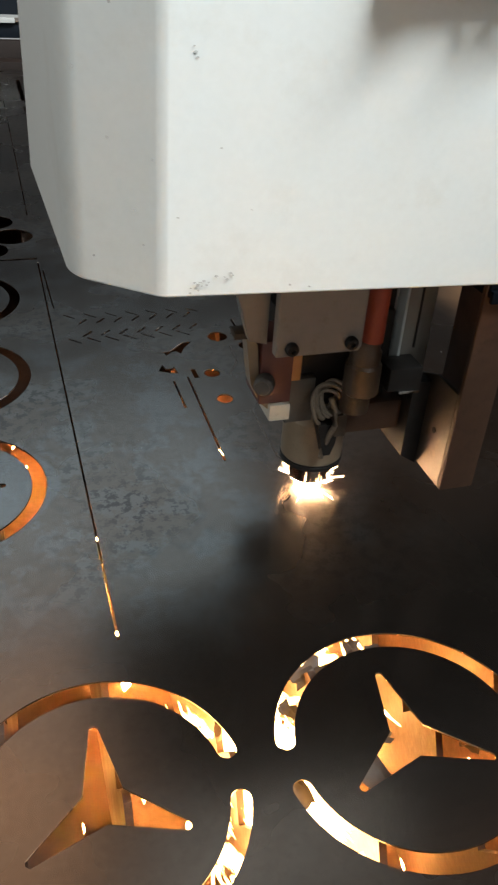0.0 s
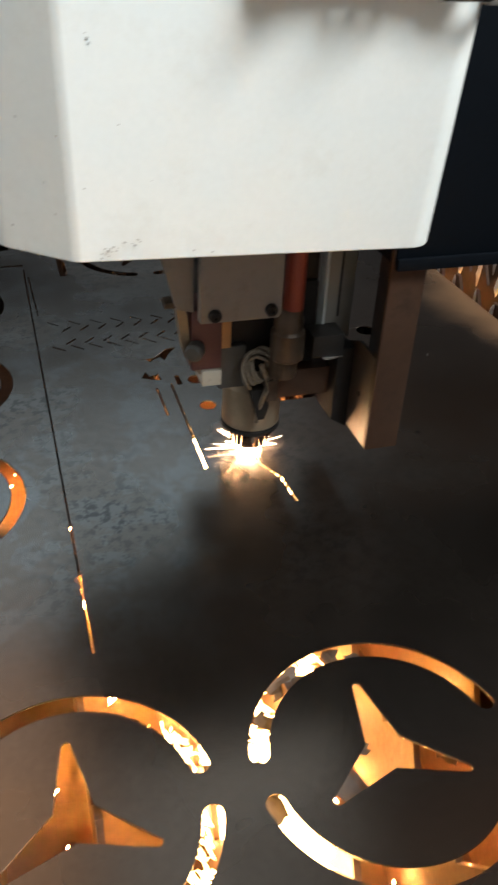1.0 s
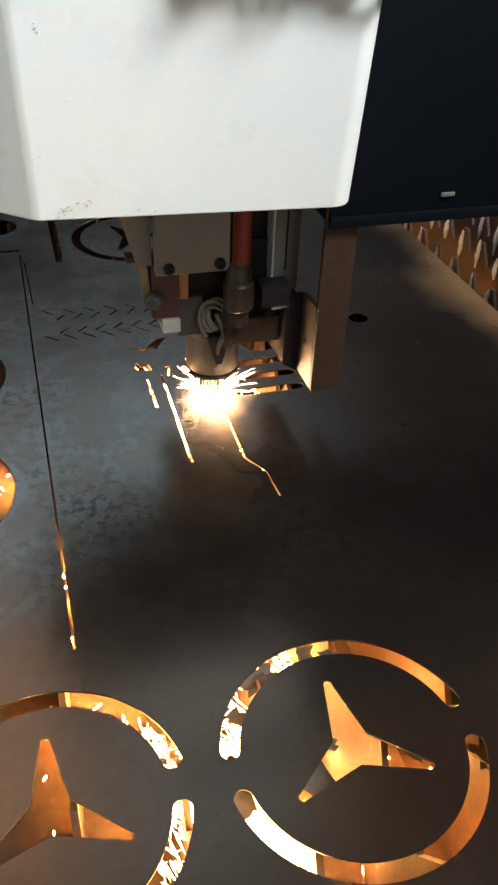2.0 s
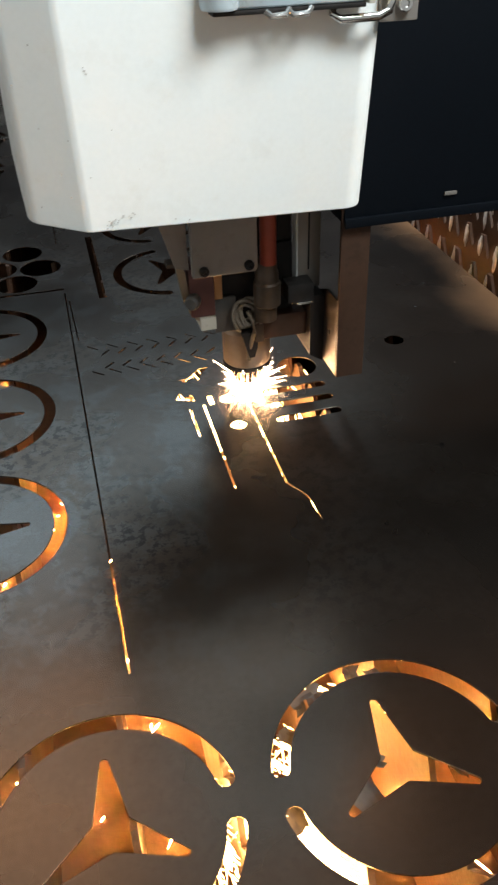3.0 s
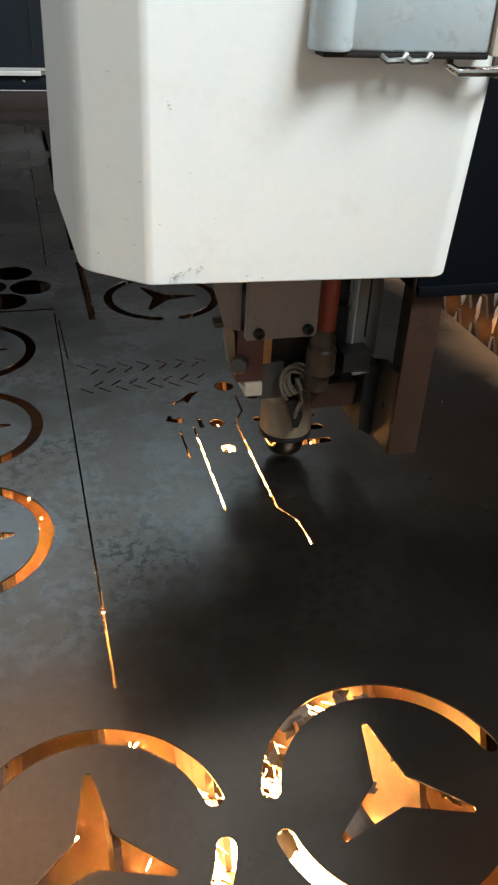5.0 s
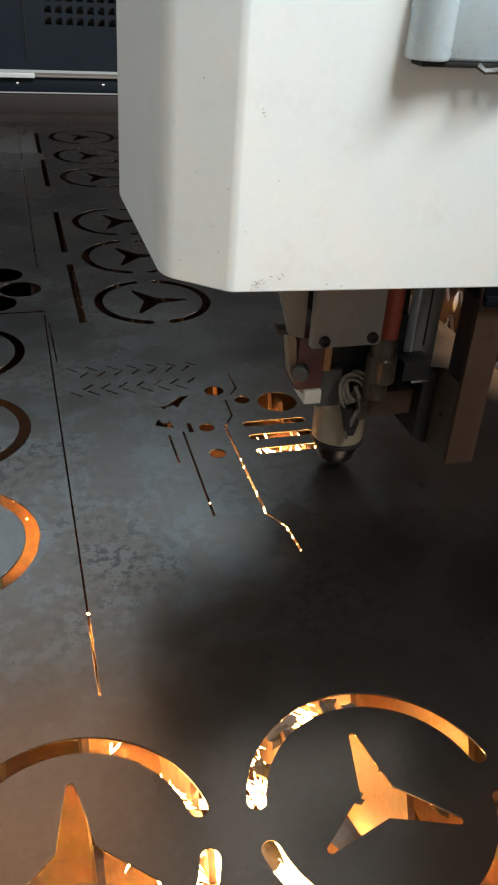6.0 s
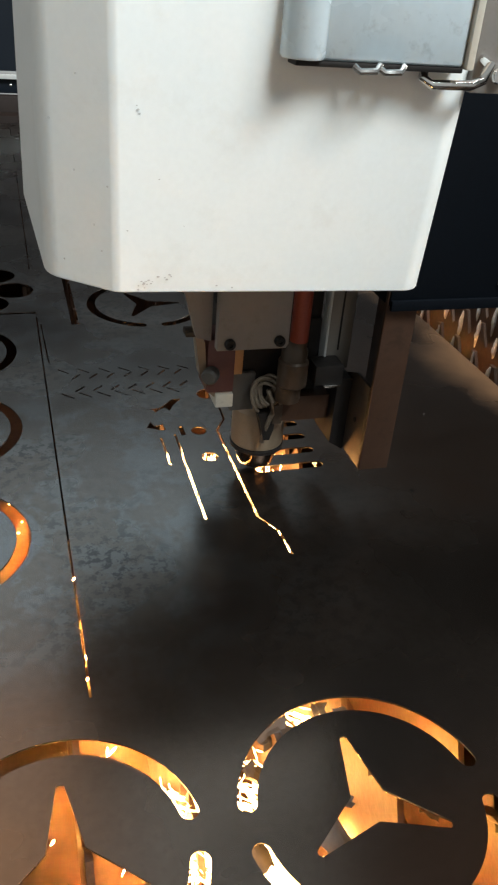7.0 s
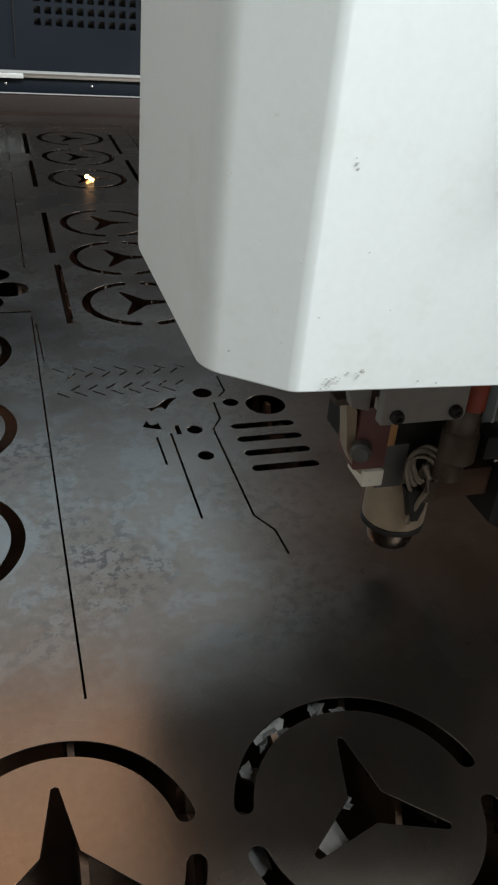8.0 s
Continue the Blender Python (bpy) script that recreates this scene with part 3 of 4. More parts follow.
# ---- moving cover of the head (its origin is the cutting point) ----
def head_cover():
    c = thing("head_cover", "white painted metal cover of the laser head, slightly scuffed", "machine cover")
    loop = [(0.0615, -0.1345, 0.22), (-0.139, -0.122, 0.22), (-0.1790, -0.1030, 0.2255), (-0.1866, 0.037, 0.2390), (-0.150, 0.16, 0.2650), (0.058, 0.16, 0.22)]
    top = 0.62
    bm = bmesh.new()
    lo = [bm.verts.new(p) for p in loop]
    lean = ((0.024, -0.002), (-0.008, -0.043), (0.0, -0.024), (0.004, 0.0), (0.0, 0.0), (0.024, 0.0))
    hi = [bm.verts.new((x + a, y + b, top)) for (x, y, z), (a, b) in zip(loop, lean)]
    for i in range(6):
        j = (i + 1) % 6
        bm.faces.new((lo[i], lo[j], hi[j], hi[i]))
    bm.faces.new(hi)
    bmesh.ops.recalc_face_normals(bm, faces=bm.faces)
    up = [e for e in bm.edges if abs(e.verts[0].co.z - e.verts[1].co.z) > 0.2]
    flank_edge = [e for e in up if e.verts[0].co.x > 0 and e.verts[0].co.y < 0]
    bmesh.ops.bevel(bm, geom=flank_edge, offset=0.016, segments=8, affect="EDGES", profile=0.5)
    up = [e for e in bm.edges if abs(e.verts[0].co.z - e.verts[1].co.z) > 0.2 and not (e.verts[0].co.x > 0.03 and e.verts[0].co.y < 0)]
    crisp = [e for e in up if e.verts[0].co.x > -0.16 and e.verts[0].co.y < 0]
    soft = [e for e in up if e not in crisp]
    bmesh.ops.bevel(bm, geom=crisp, offset=0.0032, segments=4, affect="EDGES", profile=0.5)
    soft = [e for e in soft if e.is_valid]
    bmesh.ops.bevel(bm, geom=soft, offset=0.0090, segments=6, affect="EDGES", profile=0.5)
    bmesh.ops.solidify(bm, geom=bm.faces[:], thickness=0.003)
    for f in bm.faces:
        f.smooth = True
    shell = soften(part("shell", bm, WHITE, c), 0.0012, 2)
    shell.modifiers.new("smooth", "WEIGHTED_NORMAL").keep_sharp = False
    # pale blue sensor cover, its clips and wire bail on the front
    yb = -0.1365
    sensor = part("sensor_cover", box(-0.055, 0.047, yb - 0.018, yb + 0.004, 0.357, 0.52, 0.0015), BOXGREY, c, "pale blue-grey plastic cover")
    soften(sensor, 0.006, 4)
    part("corner_post", lathe([(0.011, 0.3572), (0.012, 0.359), (0.012, 0.52)], 24, -0.0445, yb - 0.0125), BOXGREY, sensor)
    part("edge_strip", box(0.0475, 0.052, yb - 0.021, yb + 0.003, 0.356, 0.52, 0.001), CERAMIC, sensor, "cream edge strip")
    part("rim", box(-0.050, 0.0470, yb - 0.0185, yb - 0.002, 0.3540, 0.3568, 0.001), DARK, sensor)
    for dx in (-0.012, 0.002):
        part("clip", tube([(dx - 0.006, yb - 0.020, 0.3555), (dx - 0.003, yb - 0.0225, 0.353), (dx + 0.006, yb - 0.0225, 0.3535), (dx + 0.009, yb - 0.020, 0.3565)], 0.0018, 8), CHROME, sensor, "bright metal clip")
    bail = [(0.030, yb - 0.006, 0.357), (0.0285, yb - 0.009, 0.350), (0.033, yb - 0.011, 0.3468), (0.058, yb - 0.011, 0.3475), (0.066, yb - 0.009, 0.3500), (0.068, yb - 0.01, 0.358), (0.069, yb + 0.01, 0.362)]
    part("wire_bail", tube(bail, 0.0028, 12), CHROME, c, "bright bent steel wire")
    part("hinge_plate", box(0.064, 0.090, yb + 0.000, yb + 0.018, 0.342, 0.48, 0.001), GREY, c, "stained grey hinge plate")
    hinge = [o for o in c.children if o.name.startswith("hinge_plate")][0]
    part("hinge_bolt", lathe([(0.0052, 0), (0.0052, 0.003), (0.0042, 0.0045), (0.0022, 0.0045), (0.0018, 0.0030)], 18), CHROME, hinge, "bright socket bolt").matrix_basis = pose(0.0795, yb - 0.0004, 0.3525, 90)
    # black flank
    part("flank", box(0.0645, 0.62, -0.084, 0.10, 0.187, 0.43, 0.004), BLACK, c, "black painted flank")
    part("flank_lip", box(0.0645, 0.62, -0.088, -0.0845, 0.186, 0.194, 0.001), BLACK, c)
    # thin bar that stands in for a horizontal glint on the flank
    part("flank_glint", box(0.150, 0.161, -0.0862, -0.0846, 0.2035, 0.2065, 0.0005), RAIL, c, "small dull metal bar put in for a glint")
    # soot marks and chips in the paint
    rnd = random.Random(5)
    bm = bmesh.new()
    def mark(u, z, r):
        # front face lies between two corners, a hair in front of the paint
        x = -0.139 + u * 0.197
        y = -0.122 - u * 0.0114 - 0.0010 - (z - 0.22) * (0.1075 - 0.1025 * u)
        n = 7
        vs = [bm.verts.new((x + r * rnd.uniform(.5, 1.2) * math.cos(6.283 * i / n) * 1.5, y, z + r * rnd.uniform(.4, 1.1) * math.sin(6.283 * i / n))) for i in range(n)]
        bm.faces.new(vs)
    for i in range(18):
        k = rnd.random()
        mark(0.05 + 0.115 * k + rnd.uniform(-.01, .01), 0.2245 + 0.008 * k + rnd.uniform(-.0025, .0025), rnd.uniform(.0003, .0008))
    for u, z, r in ((0.055, 0.327, 0.0007), (0.060, 0.325, 0.0005), (0.052, 0.329, 0.0004), (0.73, 0.2395, 0.0011), (0.735, 0.2365, 0.0007), (0.53, 0.243, 0.0006), (0.74, 0.243, 0.0006), (0.46, 0.270, 0.0006), (0.2, 0.263, 0.0006), (0.56, 0.2345, 0.0005), (0.36, 0.2235, 0.0006), (0.66, 0.315, 0.0012), (0.65, 0.312, 0.0009), (0.03, 0.26, 0.0005), (0.12, 0.29, 0.0005), (0.31, 0.225, 0.0006), (0.83, 0.262, 0.0006)):
        mark(u, z, r)
    tagged(part("soot_marks", bm, SMUDGE, c, "small dark scuffs and soot specks"), kind="stuff")
    bm = bmesh.new()
    for s, z, r in ((0.3, 0.262, .0008), (0.55, 0.292, .0007), (0.2, 0.2465, .0006), (0.72, 0.2385, .0006), (0.85, 0.318, .0008), (0.5, 0.342, .0007), (0.12, 0.285, .0006)):
        # bevelled corner facet
        x, y = -0.139 - 0.040 * s, -0.1229 + 0.019 * s - (z - 0.22) * (0.1075 - 0.0475 * s)
        nx, ny = -0.429 * 0.0007, -0.903 * 0.0007
        vs = [bm.verts.new((x + nx + r * math.cos(6.283 * i / 7) * 0.9, y + ny - r * math.cos(6.283 * i / 7) * 0.43, z + r * math.sin(6.283 * i / 7))) for i in range(7)]
        bm.faces.new(vs)
    tagged(part("facet_specks", bm, SMUDGE, c), kind="stuff")
    return c


def cutting_head():
    h = thing("cutting_head", "laser cutting head with nozzle, red hose and smoked aluminium post", "laser head")
    # nozzle, hollow inside and shut at the tip
    part("nozzle_body", lathe([(0.0215, 0.0305), (0.0232, 0.0325), (0.0232, 0.066), (0.0205, 0.069), (0.0205, 0.078)], 40), NOZZLE, h, "heat-stained nickel sleeve")
    part("nozzle_ring", lathe([(0.0222, 0.0265), (0.0237, 0.0275), (0.0237, 0.0305), (0.0222, 0.0312)], 40), DARK, h, "dark seal ring")
    part("nozzle_cone", lathe([(0.0030, 0.0040), (0.0060, 0.0045), (0.0085, 0.0080), (0.0148, 0.0098), (0.0162, 0.0112), (0.0182, 0.0190), (0.0205, 0.0265)], 40), COPPER, h, "smoky polished copper nozzle cone")
    part("collar", lathe([(0.0195, 0.0778), (0.0215, 0.079), (0.0215, 0.0835), (0.018, 0.085)], 32), NOZZLE, h)
    part("core_block", box(-0.040, 0.040, -0.022, 0.055, 0.085, 0.155, 0.002), DARK, h)
    part("back_block", box(-0.040, 0.040, 0.022, 0.060, 0.16, 0.42, 0.003), DARK, h)
    # bolted front plate with its side plate
    front = part("front_plate", prism([(-0.058, 0.1485), (-0.004, 0.1485), (-0.002, 0.152), (-0.002, 0.40), (-0.058, 0.40)], -0.062, -0.054, "y"), GREY, h, "grey bolted plate")
    soften(front, 0.001)
    for x, z in ((-0.0485, 0.1545), (-0.0100, 0.1555)):
        part("bolt", lathe([(0.0042, 0), (0.0042, 0.003), (0.0034, 0.0042), (0.0017, 0.0042), (0.0015, 0.0025)], 16), DARK, front, "dark socket bolt").matrix_basis = pose(x, -0.0622, z, 90)
    part("side_plate", prism([(-0.0585, 0.40), (-0.0585, 0.150), (-0.070, 0.153), (-0.086, 0.21), (-0.09, 0.40)], -0.046, -0.038, "y"), GREY, h, "grey angled side plate")
    part("clamp_arm", prism([(-0.068, 0.150), (-0.064, 0.150), (-0.060, 0.143), (-0.058, 0.120), (-0.052, 0.105), (-0.046, 0.0975), (-0.047, 0.092), (-0.056, 0.100), (-0.063, 0.115)], -0.034, -0.022, "y"), NOZZLE, h, "pale tan bent clamp arm")
    part("clamp_tip", box(-0.076, -0.060, -0.036, -0.024, 0.149, 0.1535, 0.001), BRASS, h)
    part("laminate_block", box(-0.0575, -0.0355, -0.036, -0.006, 0.1000, 0.146, 0.0012), BROWN, h, "dark red laminate block")
    part("knob", lathe([(0.006, 0), (0.0066, 0.002), (0.0066, 0.009), (0.005, 0.011)], 20), OLIVE, h).matrix_basis = pose(-0.0535, -0.036, 0.118, 90, 0, -30)
    part("ceramic_clip", box(-0.0500, -0.0355, -0.038, -0.012, 0.0870, 0.0992, 0.0012), CERAMIC, h, "ivory ceramic clip")
    part("ceramic_tab", box(-0.0505, -0.0385, -0.040, -0.036, 0.1465, 0.154, 0.0008), CERAMIC, h)
    part("copper_strip", box(-0.0345, -0.027, -0.030, -0.0225, 0.112, 0.146, 0.0008), STRIP, h, "orange copper contact strip")
    part("inner_plate", box(-0.0352, -0.0150, -0.0285, -0.022, 0.078, 0.112, 0.001), OLIVE, h)
    # looped braided cable and its plug
    for r, cx, cz, tilt, lean in ((0.0138, -0.0105, 0.0965, 28, 0.3), (0.0122, -0.0085, 0.0975, 18, 0.1), (0.0128, -0.001, 0.0985, -26, -0.3), (0.0112, -0.0035, 0.0965, -12, -0.15), (0.0100, -0.0075, 0.0950, 4, 0.0)):
        pts = []
        for i in range(30):
            a = radians(-70 + i * 320 / 29)
            p = Vector((r * 0.85 * math.cos(a) + lean * r * 0.4 * math.sin(a), -0.003 * math.sin(2 * a), r * 1.05 * math.sin(a)))
            p.rotate(Euler((0, 0, radians(tilt))))
            pts.append((cx + p.x, -0.036 + p.y, cz + p.z))
        part("cable_loop", tube(pts, 0.0014, 8), CABLE, h, "braided metal cable loop")
    part("cable_tail", tube([(-0.006, -0.037, 0.100), (-0.002, -0.039, 0.090), (-0.001, -0.038, 0.078), (-0.003, -0.034, 0.066), (-0.004, -0.031, 0.056), (-0.005, -0.030, 0.046)], 0.0021, 10), CABLE, h)
    part("plug", prism([(-0.012, 0.076), (0.004, 0.076), (0.003, 0.060), (0.000, 0.050), (-0.005, 0.050), (-0.008, 0.062)], -0.034, -0.0242, "y"), DARK, h, "black cable plug")
    # cross bar with dark pad
    bar = part("cross_bar", box(0.0, 0.050, -0.034, -0.016, 0.0675, 0.0905, 0.0012), ALU, h, "smoked aluminium bar")
    part("bar_end", box(0.0005, 0.009, -0.0355, -0.033, 0.066, 0.084, 0.001), BRASS, bar)
    part("pad", prism([(0.0505, 0.050), (0.0632, 0.042), (0.0632, 0.110), (0.0505, 0.110)], -0.045, 0.020, "y"), DARK, h, "black rubber pad")
    part("sensor_nub", box(0.028, 0.052, -0.050, -0.030, 0.108, 0.125, 0.001), DARK, h)
    part("nub_edge", box(0.036, 0.051, -0.0515, -0.0502, 0.1065, 0.1085, 0.0003), CHROME, h)
    # hose and its fitting
    part("hose", tube([(0.0095, -0.052, 0.150 + i * 0.03) for i in range(9)], 0.0072, 20), HOSE, h, "red rubber hose")
    part("fitting", lathe([(0.010, 0.108), (0.0122, 0.110), (0.0122, 0.130), (0.0105, 0.132), (0.0105, 0.140), (0.0092, 0.142), (0.0092, 0.150)], 18, 0.0095, -0.046), BRASS, h, "brass hose fitting")
    part("fitting_foot", lathe([(0.010, 0.092), (0.0105, 0.094), (0.0105, 0.108)], 18, 0.0095, -0.040), BRASS, h)
    # pale rails beside the post
    part("rail", box(0.0425, 0.0638, -0.030, -0.020, 0.112, 0.42, 0.001), RAIL, h, "pale rail plate")
    part("rail_edge", box(0.0405, 0.0424, -0.032, -0.020, 0.112, 0.42, 0.0004), PALE, h)
    part("rail_gap", box(0.0520, 0.0532, -0.0312, -0.0302, 0.130, 0.42), DARK, h)
    # dark block put in for the black gap between hose and rail
    part("dark_gap_filler", box(0.018, 0.0404, -0.018, 0.0, 0.125, 0.42, 0.001), DARK, h)
    # post: a channel open to its back
    post = part("post", box(0.0640, 0.0895, -0.0815, -0.0775, 0.0435, 0.44, 0.0008), ALU, h, "smoked aluminium post")
    part("post_web", prism([(-0.0773, 0.0438), (0.012, 0.0438), (0.012, 0.090), (-0.050, 0.118), (-0.0773, 0.118)], 0.0640, 0.0665, "x"), BRASS, post, "copper-brown scorched web")
    part("post_web", box(0.0870, 0.0895, -0.0773, -0.020, 0.0438, 0.44, 0.0005), ALU, post)
    part("post_hole", lathe([(0.0022, 0), (0.0022, 0.0006)], 12), DARK, post).matrix_basis = pose(0.0638, -0.060, 0.080, 0, 90, 0) @ pose(0, 0, -0.0006)
    return h


cover = head_cover()
head = cutting_head()


# ---- sparks ----
def streaks(bm, count, seed, region, length, radius, along):
    """Thin tapering spark trails, scattered in a region."""
    rnd = random.Random(seed)
    for _ in range(count):
        p = Vector(region(rnd))
        d = (Vector(along) + Vector((rnd.gauss(0, .35), rnd.gauss(0, .35), rnd.gauss(0, .3)))).normalized()
        L, r = length * rnd.uniform(.4, 1.4), radius * rnd.uniform(.6, 1.3)
        q = d.to_track_quat("Z", "Y")
        mid = [bm.verts.new(p + q @ Vector((r * math.cos(2.0944 * k), r * math.sin(2.0944 * k), 0))) for k in range(3)]
        a, b = bm.verts.new(p - d * L * 0.3), bm.verts.new(p + d * L * 0.7)
        for k in range(3):
            bm.faces.new((a, mid[(k + 1) % 3], mid[k]))
            bm.faces.new((b, mid[k], mid[(k + 1) % 3]))


def arc_spark():
    """White-hot melt at the tip of the nozzle, swollen towards its glare's size, with a burst of fine trails."""
    rnd = random.Random(3)
    bm = bmesh.new()
    bmesh.ops.create_icosphere(bm, subdivisions=3, radius=0.0080, matrix=Matrix.Diagonal((1.25, 1.1, 0.6, 1)))
    for v in bm.verts:
        v.co *= rnd.uniform(.85, 1.15)
    # fine trails thrown out all round, a few of them long
    for k in range(90):
        a, e = rnd.uniform(0, 6.283), rnd.uniform(0.0, 0.75)
        d = Vector((math.cos(a) * math.cos(e), math.sin(a) * math.cos(e), math.sin(e)))
        q = d.to_track_quat("Z", "Y")
        L, r = 0.010 + 0.030 * rnd.random() ** 3.5, rnd.uniform(0.00015, 0.0004)
        base = [bm.verts.new(d * 0.004 + q @ Vector((r * math.cos(2.0944 * j), r * math.sin(2.0944 * j), 0))) for j in range(3)]
        tip = bm.verts.new(d * L)
        for j in range(3):
            bm.faces.new((base[j], base[(j + 1) % 3], tip))
    return part("melt_spark", bm, ARC, head, "white-hot cutting spark")


spark = arc_spark()


def glare_burst():
    """Wider glowing blob with streaks that imitates the arc's glare while the long line is cut."""
    rnd = random.Random(17)
    bm = bmesh.new()
    bmesh.ops.create_icosphere(bm, subdivisions=3, radius=0.0120, matrix=Matrix.Diagonal((1.2, 1.1, 0.7, 1)))
    for v in bm.verts:
        v.co *= rnd.uniform(.8, 1.2)
    for k in range(170):
        a, e = rnd.uniform(0, 6.283), rnd.uniform(0.0, 0.9)
        d = Vector((math.cos(a) * math.cos(e), math.sin(a) * math.cos(e), math.sin(e)))
        q = d.to_track_quat("Z", "Y")
        L, r = 0.015 + 0.032 * rnd.random() ** 2.5, rnd.uniform(0.0002, 0.0006)
        base = [bm.verts.new(d * 0.006 + q @ Vector((r * math.cos(2.0944 * j), r * math.sin(2.0944 * j), 0))) for j in range(3)]
        tip = bm.verts.new(d * L)
        for j in range(3):
            bm.faces.new((base[j], base[(j + 1) % 3], tip))
    return part("arc_glare", bm, ARC, head, "glowing blob and streaks that stand in for the arc's glare")


burst = glare_burst()



def spark_spray():
    s = thing("spark_spray", "stream of white and orange sparks under the sheet", "sparks", kind="stuff")
    bm = bmesh.new()
    # dense stream in the slat channel beside the cut, thickest between the two near emblems
    streaks(bm, 2600, 11, lambda r: (r.uniform(.078, .128), min(max(r.gauss(.235, .034), .13), .34), r.uniform(-.085, -.030)), 0.024, 0.0008, (0.12, -1, 0.5))
    streaks(bm, 240, 31, lambda r: (r.uniform(.046, .069), r.uniform(.235, .300), r.uniform(-.050, -.018)), 0.014, 0.0007, (0.3, -1, 0.6))
    streaks(bm, 90, 32, lambda r: (r.uniform(.052, .069), r.uniform(.170, .225), r.uniform(-.050, -.020)), 0.014, 0.0006, (0.3, -1, 0.6))
    streaks(bm, 90, 33, lambda r: (r.uniform(.137, .160), r.uniform(.300, .335), r.uniform(-.045, -.018)), 0.012, 0.0005, (0.4, -1, 0.6))
    part("stream", bm, SPARK, s, "dense white-hot stream")
    # tiny, deep and very bright: mostly added to fill the pit with orange light
    bm = bmesh.new()
    streaks(bm, 46, 12, lambda r: (r.uniform(.137, .189), r.uniform(.22, .72), r.uniform(-.135, -.08)), 0.010, 0.0004, (-0.2, -1, 0.3))
    streaks(bm, 26, 13, lambda r: (r.uniform(.197, .249), r.uniform(.18, .70), r.uniform(-.11, -.05)), 0.010, 0.0004, (0.3, -1, 0.2))
    streaks(bm, 40, 14, lambda r: (r.uniform(.017, .069), r.uniform(.12, .60), r.uniform(-.14, -.11)), 0.008, 0.0005, (-0.3, -1, 0))
    streaks(bm, 24, 15, lambda r: (r.uniform(-.043, .009), r.uniform(.10, .80), r.uniform(-.14, -.11)), 0.007, 0.0005, (-0.3, -1, 0))
    streaks(bm, 18, 16, lambda r: (r.uniform(-.103, -.051), r.uniform(.15, 1.1), r.uniform(-.14, -.11)), 0.007, 0.0005, (-0.3, -1, 0))
    # added only to light the slats beyond the sheet's edge
    streaks(bm, 30, 18, lambda r: (r.uniform(.50, .82), r.uniform(.78, 1.2), r.uniform(-.14, -.12)), 0.006, 0.0005, (0.3, -1, 0))
    part("loose_fill_sparks", bm, EMBER, s, "scattered orange sparks, mostly added as fill light")
    return s


spray = spark_spray()


def cut_jet():
    """Sparks thrown down from the cutting point; the origin is that point."""
    j = thing("cut_jet", "spray of white-hot sparks below the cutting point", "sparks", kind="stuff")
    bm = bmesh.new()
    streaks(bm, 560, 21, lambda r: (r.gauss(-.012, .032), r.gauss(.014, .036), r.uniform(-.065, -.016)), 0.022, 0.0007, (0.1, -0.8, -0.5))
    streaks(bm, 60, 22, lambda r: (r.gauss(0.0, .012), r.uniform(-.18, .05), r.uniform(-.055, -.020)), 0.022, 0.0010, (0.1, -1, -0.2))
    streaks(bm, 220, 23, lambda r: (r.gauss(-.042, .018), r.gauss(.030, .026), r.uniform(-.050, -.018)), 0.018, 0.0010, (0.1, -1, -0.2))
    part("jet_streaks", bm, SPARK, j)
    return j


jet = cut_jet()


# ---- pieces that drop out of the cuts ----
def along_cut():
    """Pieces of the cut line from its near end to its far end: centre, heading, length, distance from the near end."""
    pts = CUT_LINE[::-1]
    out, run = [], 0.0
    for a, b in zip(pts, pts[1:]):
        a, b = Vector(a), Vector(b)
        L = (b - a).length
        k = max(1, round(L / 0.0085))
        for i in range(k):
            c = a + (b - a) * ((i + 0.5) / k)
            out.append((c, math.degrees(math.atan2(b.y - a.y, b.x - a.x)), L / k, run + L * (i + 0.5) / k))
        run += L
    return out


kerf = []
for c, heading, L, s in along_cut():
    m = bpy.data.meshes.get("cut_sliver_%d" % round(L * 1e5)) or mesh_of("cut_sliver_%d" % round(L * 1e5), box(-L / 2 - 0.0002, L / 2 + 0.0002, -CUT_W / 2 - 0.0001, CUT_W / 2 + 0.0001, -THICK, -0.00005), STEEL)
    ob = tagged(new("cut_sliver", m), "narrow steel sliver that melts out of the cut line", "sliver", "slivers of the cut line")
    kerf.append((ob, c, heading, s))
x0, x1, ys = SLOTS[3]
slug = thing("slot_slug", "rounded steel slug that drops out of the last slot", "slug", prism(capsule(x0, ys, x1, ys, SLOT_W + 0.0003), -THICK, 0.00003), STEEL)

# ---- small glowing beads on a far emblem ----
bm = bmesh.new()
for x, y, r in ((0.1618, 1.632, 0.004), (0.1668, 1.622, 0.003), (0.171, 1.612, 0.0022)):
    bmesh.ops.create_icosphere(bm, subdivisions=1, radius=r, matrix=Matrix.Translation((x, y, r * 0.4)))
glow_beads = thing("glow_beads", "small glowing beads lying on a far emblem", "metal chip", bm, SPARK)

# small swarf on the sheet
for x, y, r, turn in ((0.418, 0.787, 0.0016, 20), (0.305, 0.812, 0.0014, 70), (0.292, 0.775, 0.0012, 130), (0.455, 0.845, 0.0012, 10), (0.404, 0.655, 0.0011, 50)):
    chip = thing("metal_chip", "tiny bright swarf chip lying on the sheet", "metal chip", prism([(-r, -r * .5), (r * .9, -r * .7), (r * 1.1, r * .4), (-r * .3, r * .8)], 0, r * 0.7), CHROME, group="swarf on the sheet")
    chip.matrix_basis = pose(x, y, 0.0001, 0, 0, turn)

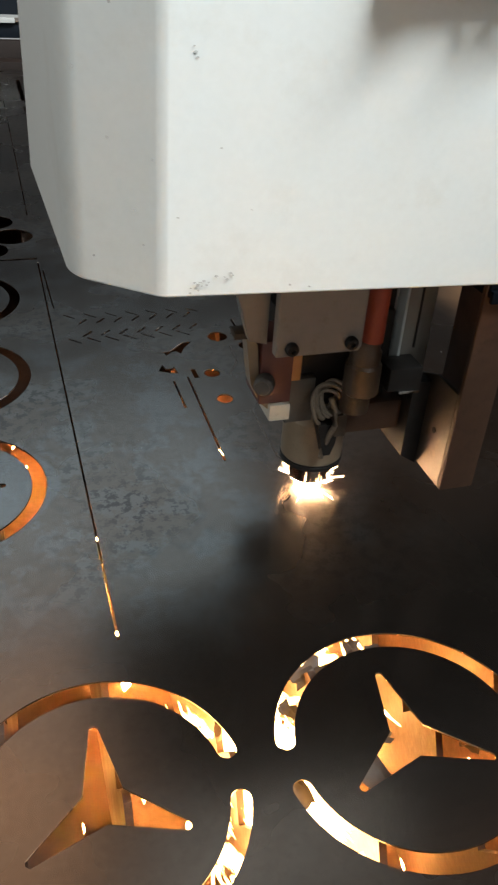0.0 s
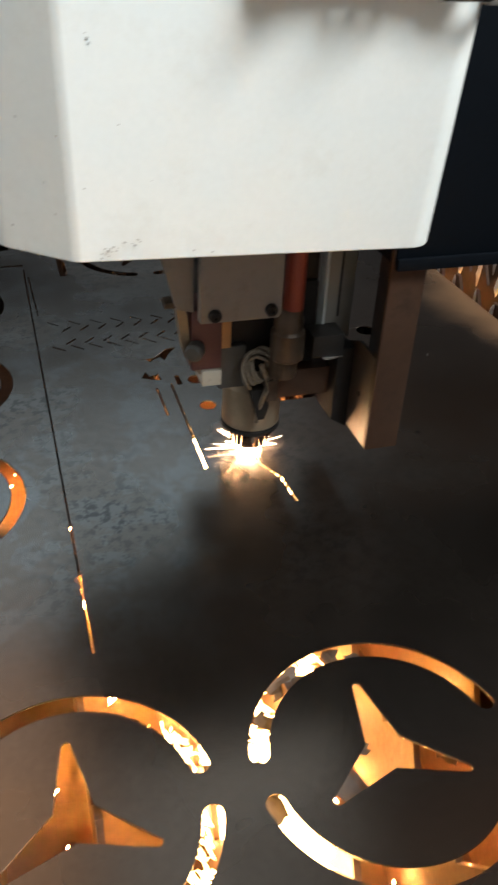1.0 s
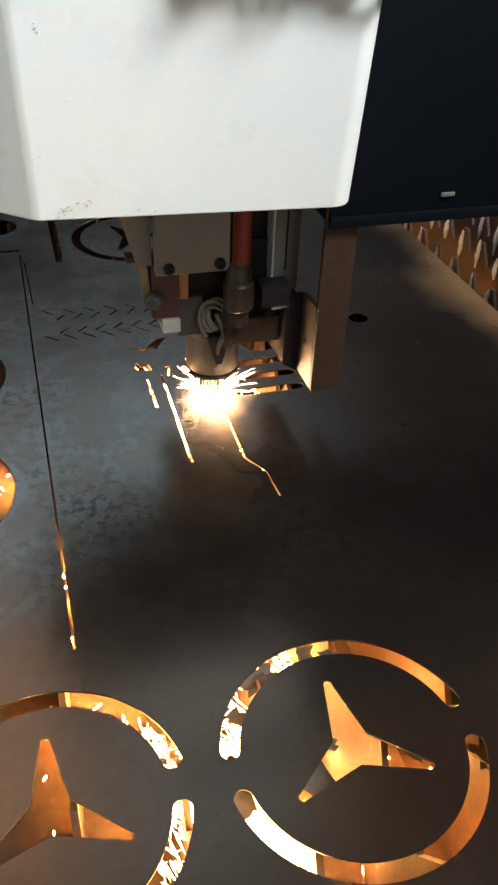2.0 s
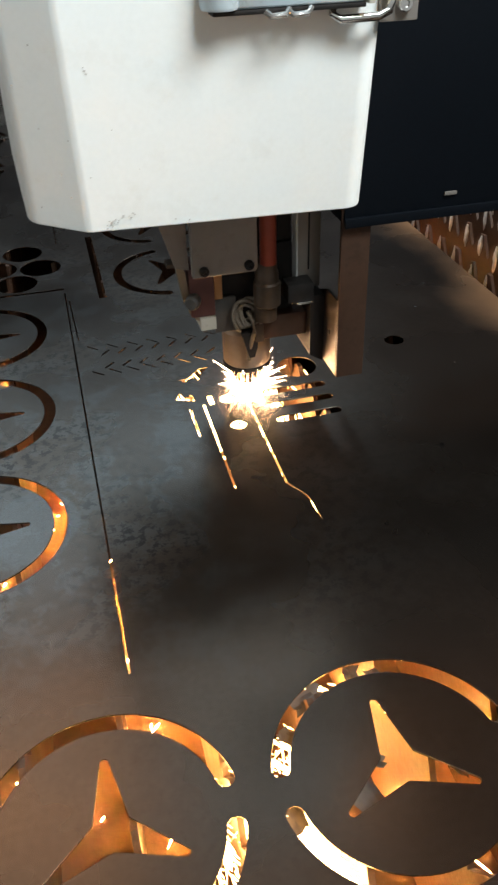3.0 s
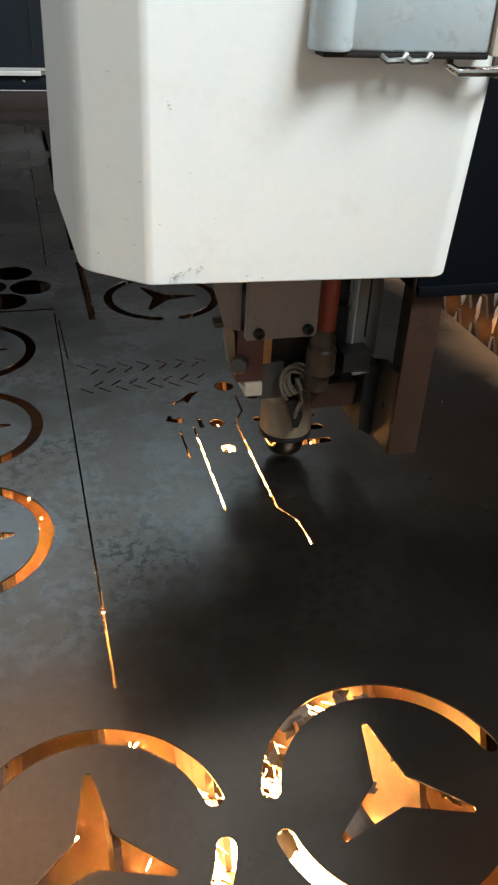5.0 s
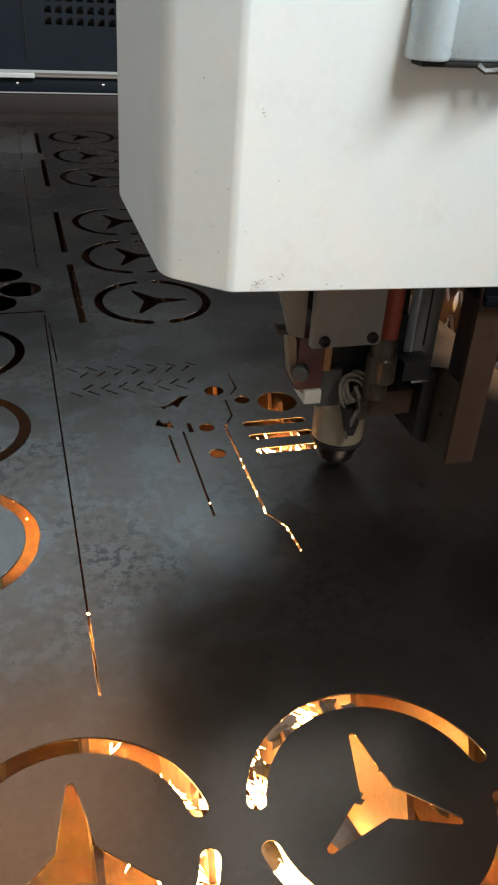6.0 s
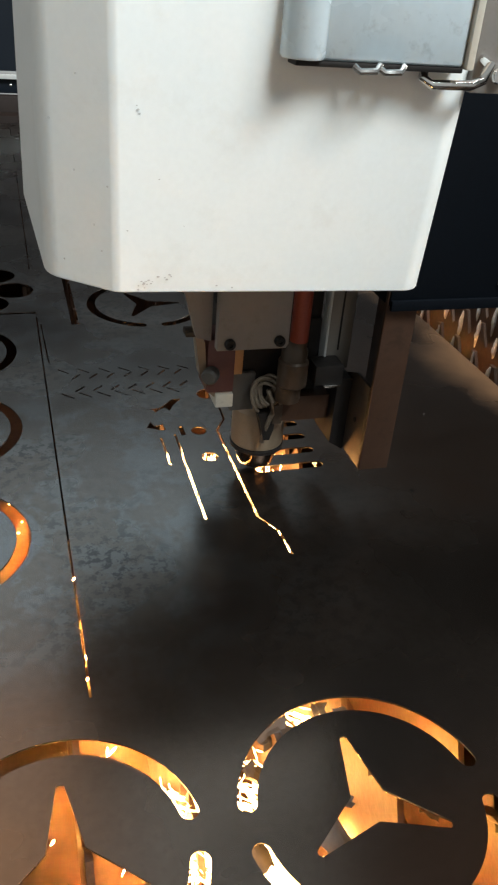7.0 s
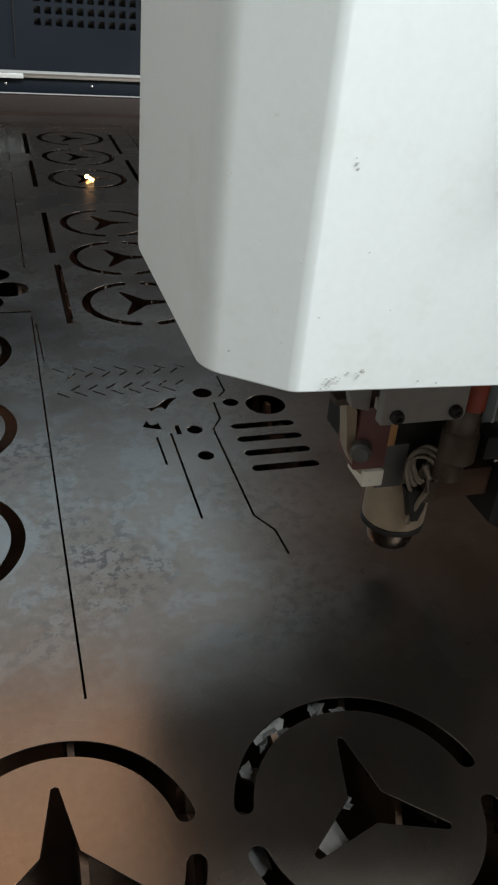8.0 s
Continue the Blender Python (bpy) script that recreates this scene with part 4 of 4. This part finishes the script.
# ---- what moves ----
TOOL = [(0.0, 0.1915, 0.4745), (0.5, 0.1806, 0.5075), (0.8, 0.1772, 0.5270), (1.0, 0.1775, 0.5355), (1.2, 0.1768, 0.5490), (1.75, 0.1768, 0.590), (2.3, 0.1760, 0.6320),
        (2.5, 0.1755, 0.6370), (2.7, 0.1765, 0.6540), (3.0, 0.1875, 0.6765), (3.5, 0.1920, 0.7110), (3.6, 0.1930, 0.7120), (3.8, 0.1950, 0.6930), (3.9, 0.1958, 0.6530), (4.0, 0.1961, 0.6085), (4.2, 0.1978, 0.5835),
        (4.4, 0.1985, 0.5815), (4.8, 0.2030, 0.5860), (5.3, 0.2230, 0.5900), (5.5, 0.2390, 0.5870), (5.75, 0.2570, 0.5845), (6.0, 0.2630, 0.5750), (6.25, 0.2470, 0.5765), (6.5, 0.2260, 0.5770),
        (6.8, 0.2040, 0.5795), (7.0, 0.1970, 0.5850), (7.1, 0.2010, 0.5830), (7.2, 0.2177, 0.5690), (7.3, 0.2500, 0.5110), (7.4, 0.2620, 0.4610), (7.5, 0.2629, 0.4400), (7.7, 0.2622, 0.4340), (8.0, 0.2613, 0.4330)]
LIFT = {3.6: 0.004, 3.8: 0.018, 3.9: 0.018, 4.0: 0.018, 4.2: 0.016, 4.4: 0.0, 7.1: 0.004, 7.2: 0.016, 7.3: 0.018, 7.4: 0.018, 7.5: 0.018, 7.7: 0.018, 8.0: 0.018}


def motions():
    walk(cover, [(t, pose(x, y, 0.006 if t > 7.4 else 0.0)) for t, x, y in TOOL])
    walk(head, [(t, pose(x, y, LIFT.get(t, 0.0))) for t, x, y in TOOL])
    # the melt glows under the tip, blows out below the sheet, or is parked in the dark box
    on, low, off = 0.0022, -0.0300, -0.4500
    walk(spark, [(t, pose(0, 0, z, 0, 0, turn)) for t, z, turn in (
        (0.0, on, 0), (0.3, on, 40), (0.4, low, 60), (0.55, low, 70), (0.65, on, 90), (1.2, on, 150), (2.3, on, 220), (2.9, on, 290), (3.5, on, 350),
        (3.6, low, 355), (3.7, off, 360), (4.4, off, 365), (4.5, low, 370), (5.3, low, 380), (6.9, low, 400), (7.0, off, 405), (8.0, off, 410))])
    walk(burst, [(t, pose(0, 0, z, 0, 0, turn)) for t, z, turn in (
        (0.0, off, 0), (1.1, off, 10), (1.2, on, 20), (1.3, on, 30), (2.3, on, 110), (2.7, on, 150), (3.1, on, 190), (3.25, on, 200), (3.35, off, 210), (8.0, off, 220))])
    # sparks under the sheet: they drift while the cut runs, and are parked in the dark box when it stops
    rnd = random.Random(8)
    rows, t = [], 0.0
    while t <= 8.001:
        burning = t < 3.75 or 4.45 < t < 7.15
        rows.append((t, pose(rnd.uniform(-.004, .004), rnd.uniform(-.012, .012), rnd.uniform(-.003, .003) if burning else -0.45, 0, 0, 0)))
        t = round(t + 0.1, 3)
    walk(spray, rows)
    rows = [(t, pose(x, y, 0 if t < 3.65 or 4.45 < t < 7.05 else -0.45)) for t, x, y in TOOL if t not in (7.2, 7.3, 7.4, 7.5, 7.7)]
    walk(jet, sorted(rows + [(3.7, pose(0.194, 0.705, -0.45)), (4.5, pose(0.199, 0.582, 0))], key=lambda r: r[0]))
    # slivers go one after the other as the cutting point passes
    times = [(0.0, 0.016), (0.5, 0.060), (0.8, 0.076), (1.0, 0.084), (1.2, 0.097), (2.3, 0.180), (2.5, 0.186), (2.7, 0.203), (3.0, 0.227), (3.5, 0.258)]
    for ob, c, heading, s in kerf:
        gone = float(np.interp(s, [b for _, b in times], [a for a, _ in times])) if s > 0.016 else 0.0
        rest, fallen = pose(c.x, c.y, 0, 0, 0, heading), pose(c.x, c.y, -0.1480, 0, 0, heading + 30)
        if gone < 0.05:
            walk(ob, [(0.0, fallen), (8.0, fallen)])
        else:
            walk(ob, [(0.0, rest), (gone, rest), (gone + 0.1, fallen), (8.0, fallen)])
    walk(slug, [(0.0, pose(0, 0, 0)), (6.95, pose(0, 0, 0)), (7.1, pose(0, 0.004, -0.1470)), (8.0, pose(0, 0.004, -0.1470))])
    walk(glow_beads, [(0.0, pose(0.20, 0.0, -0.13)), (7.75, pose(0.20, 0.0, -0.13)), (7.9, pose(0, 0, 0)), (8.0, pose(0, 0, 0))])


motions()
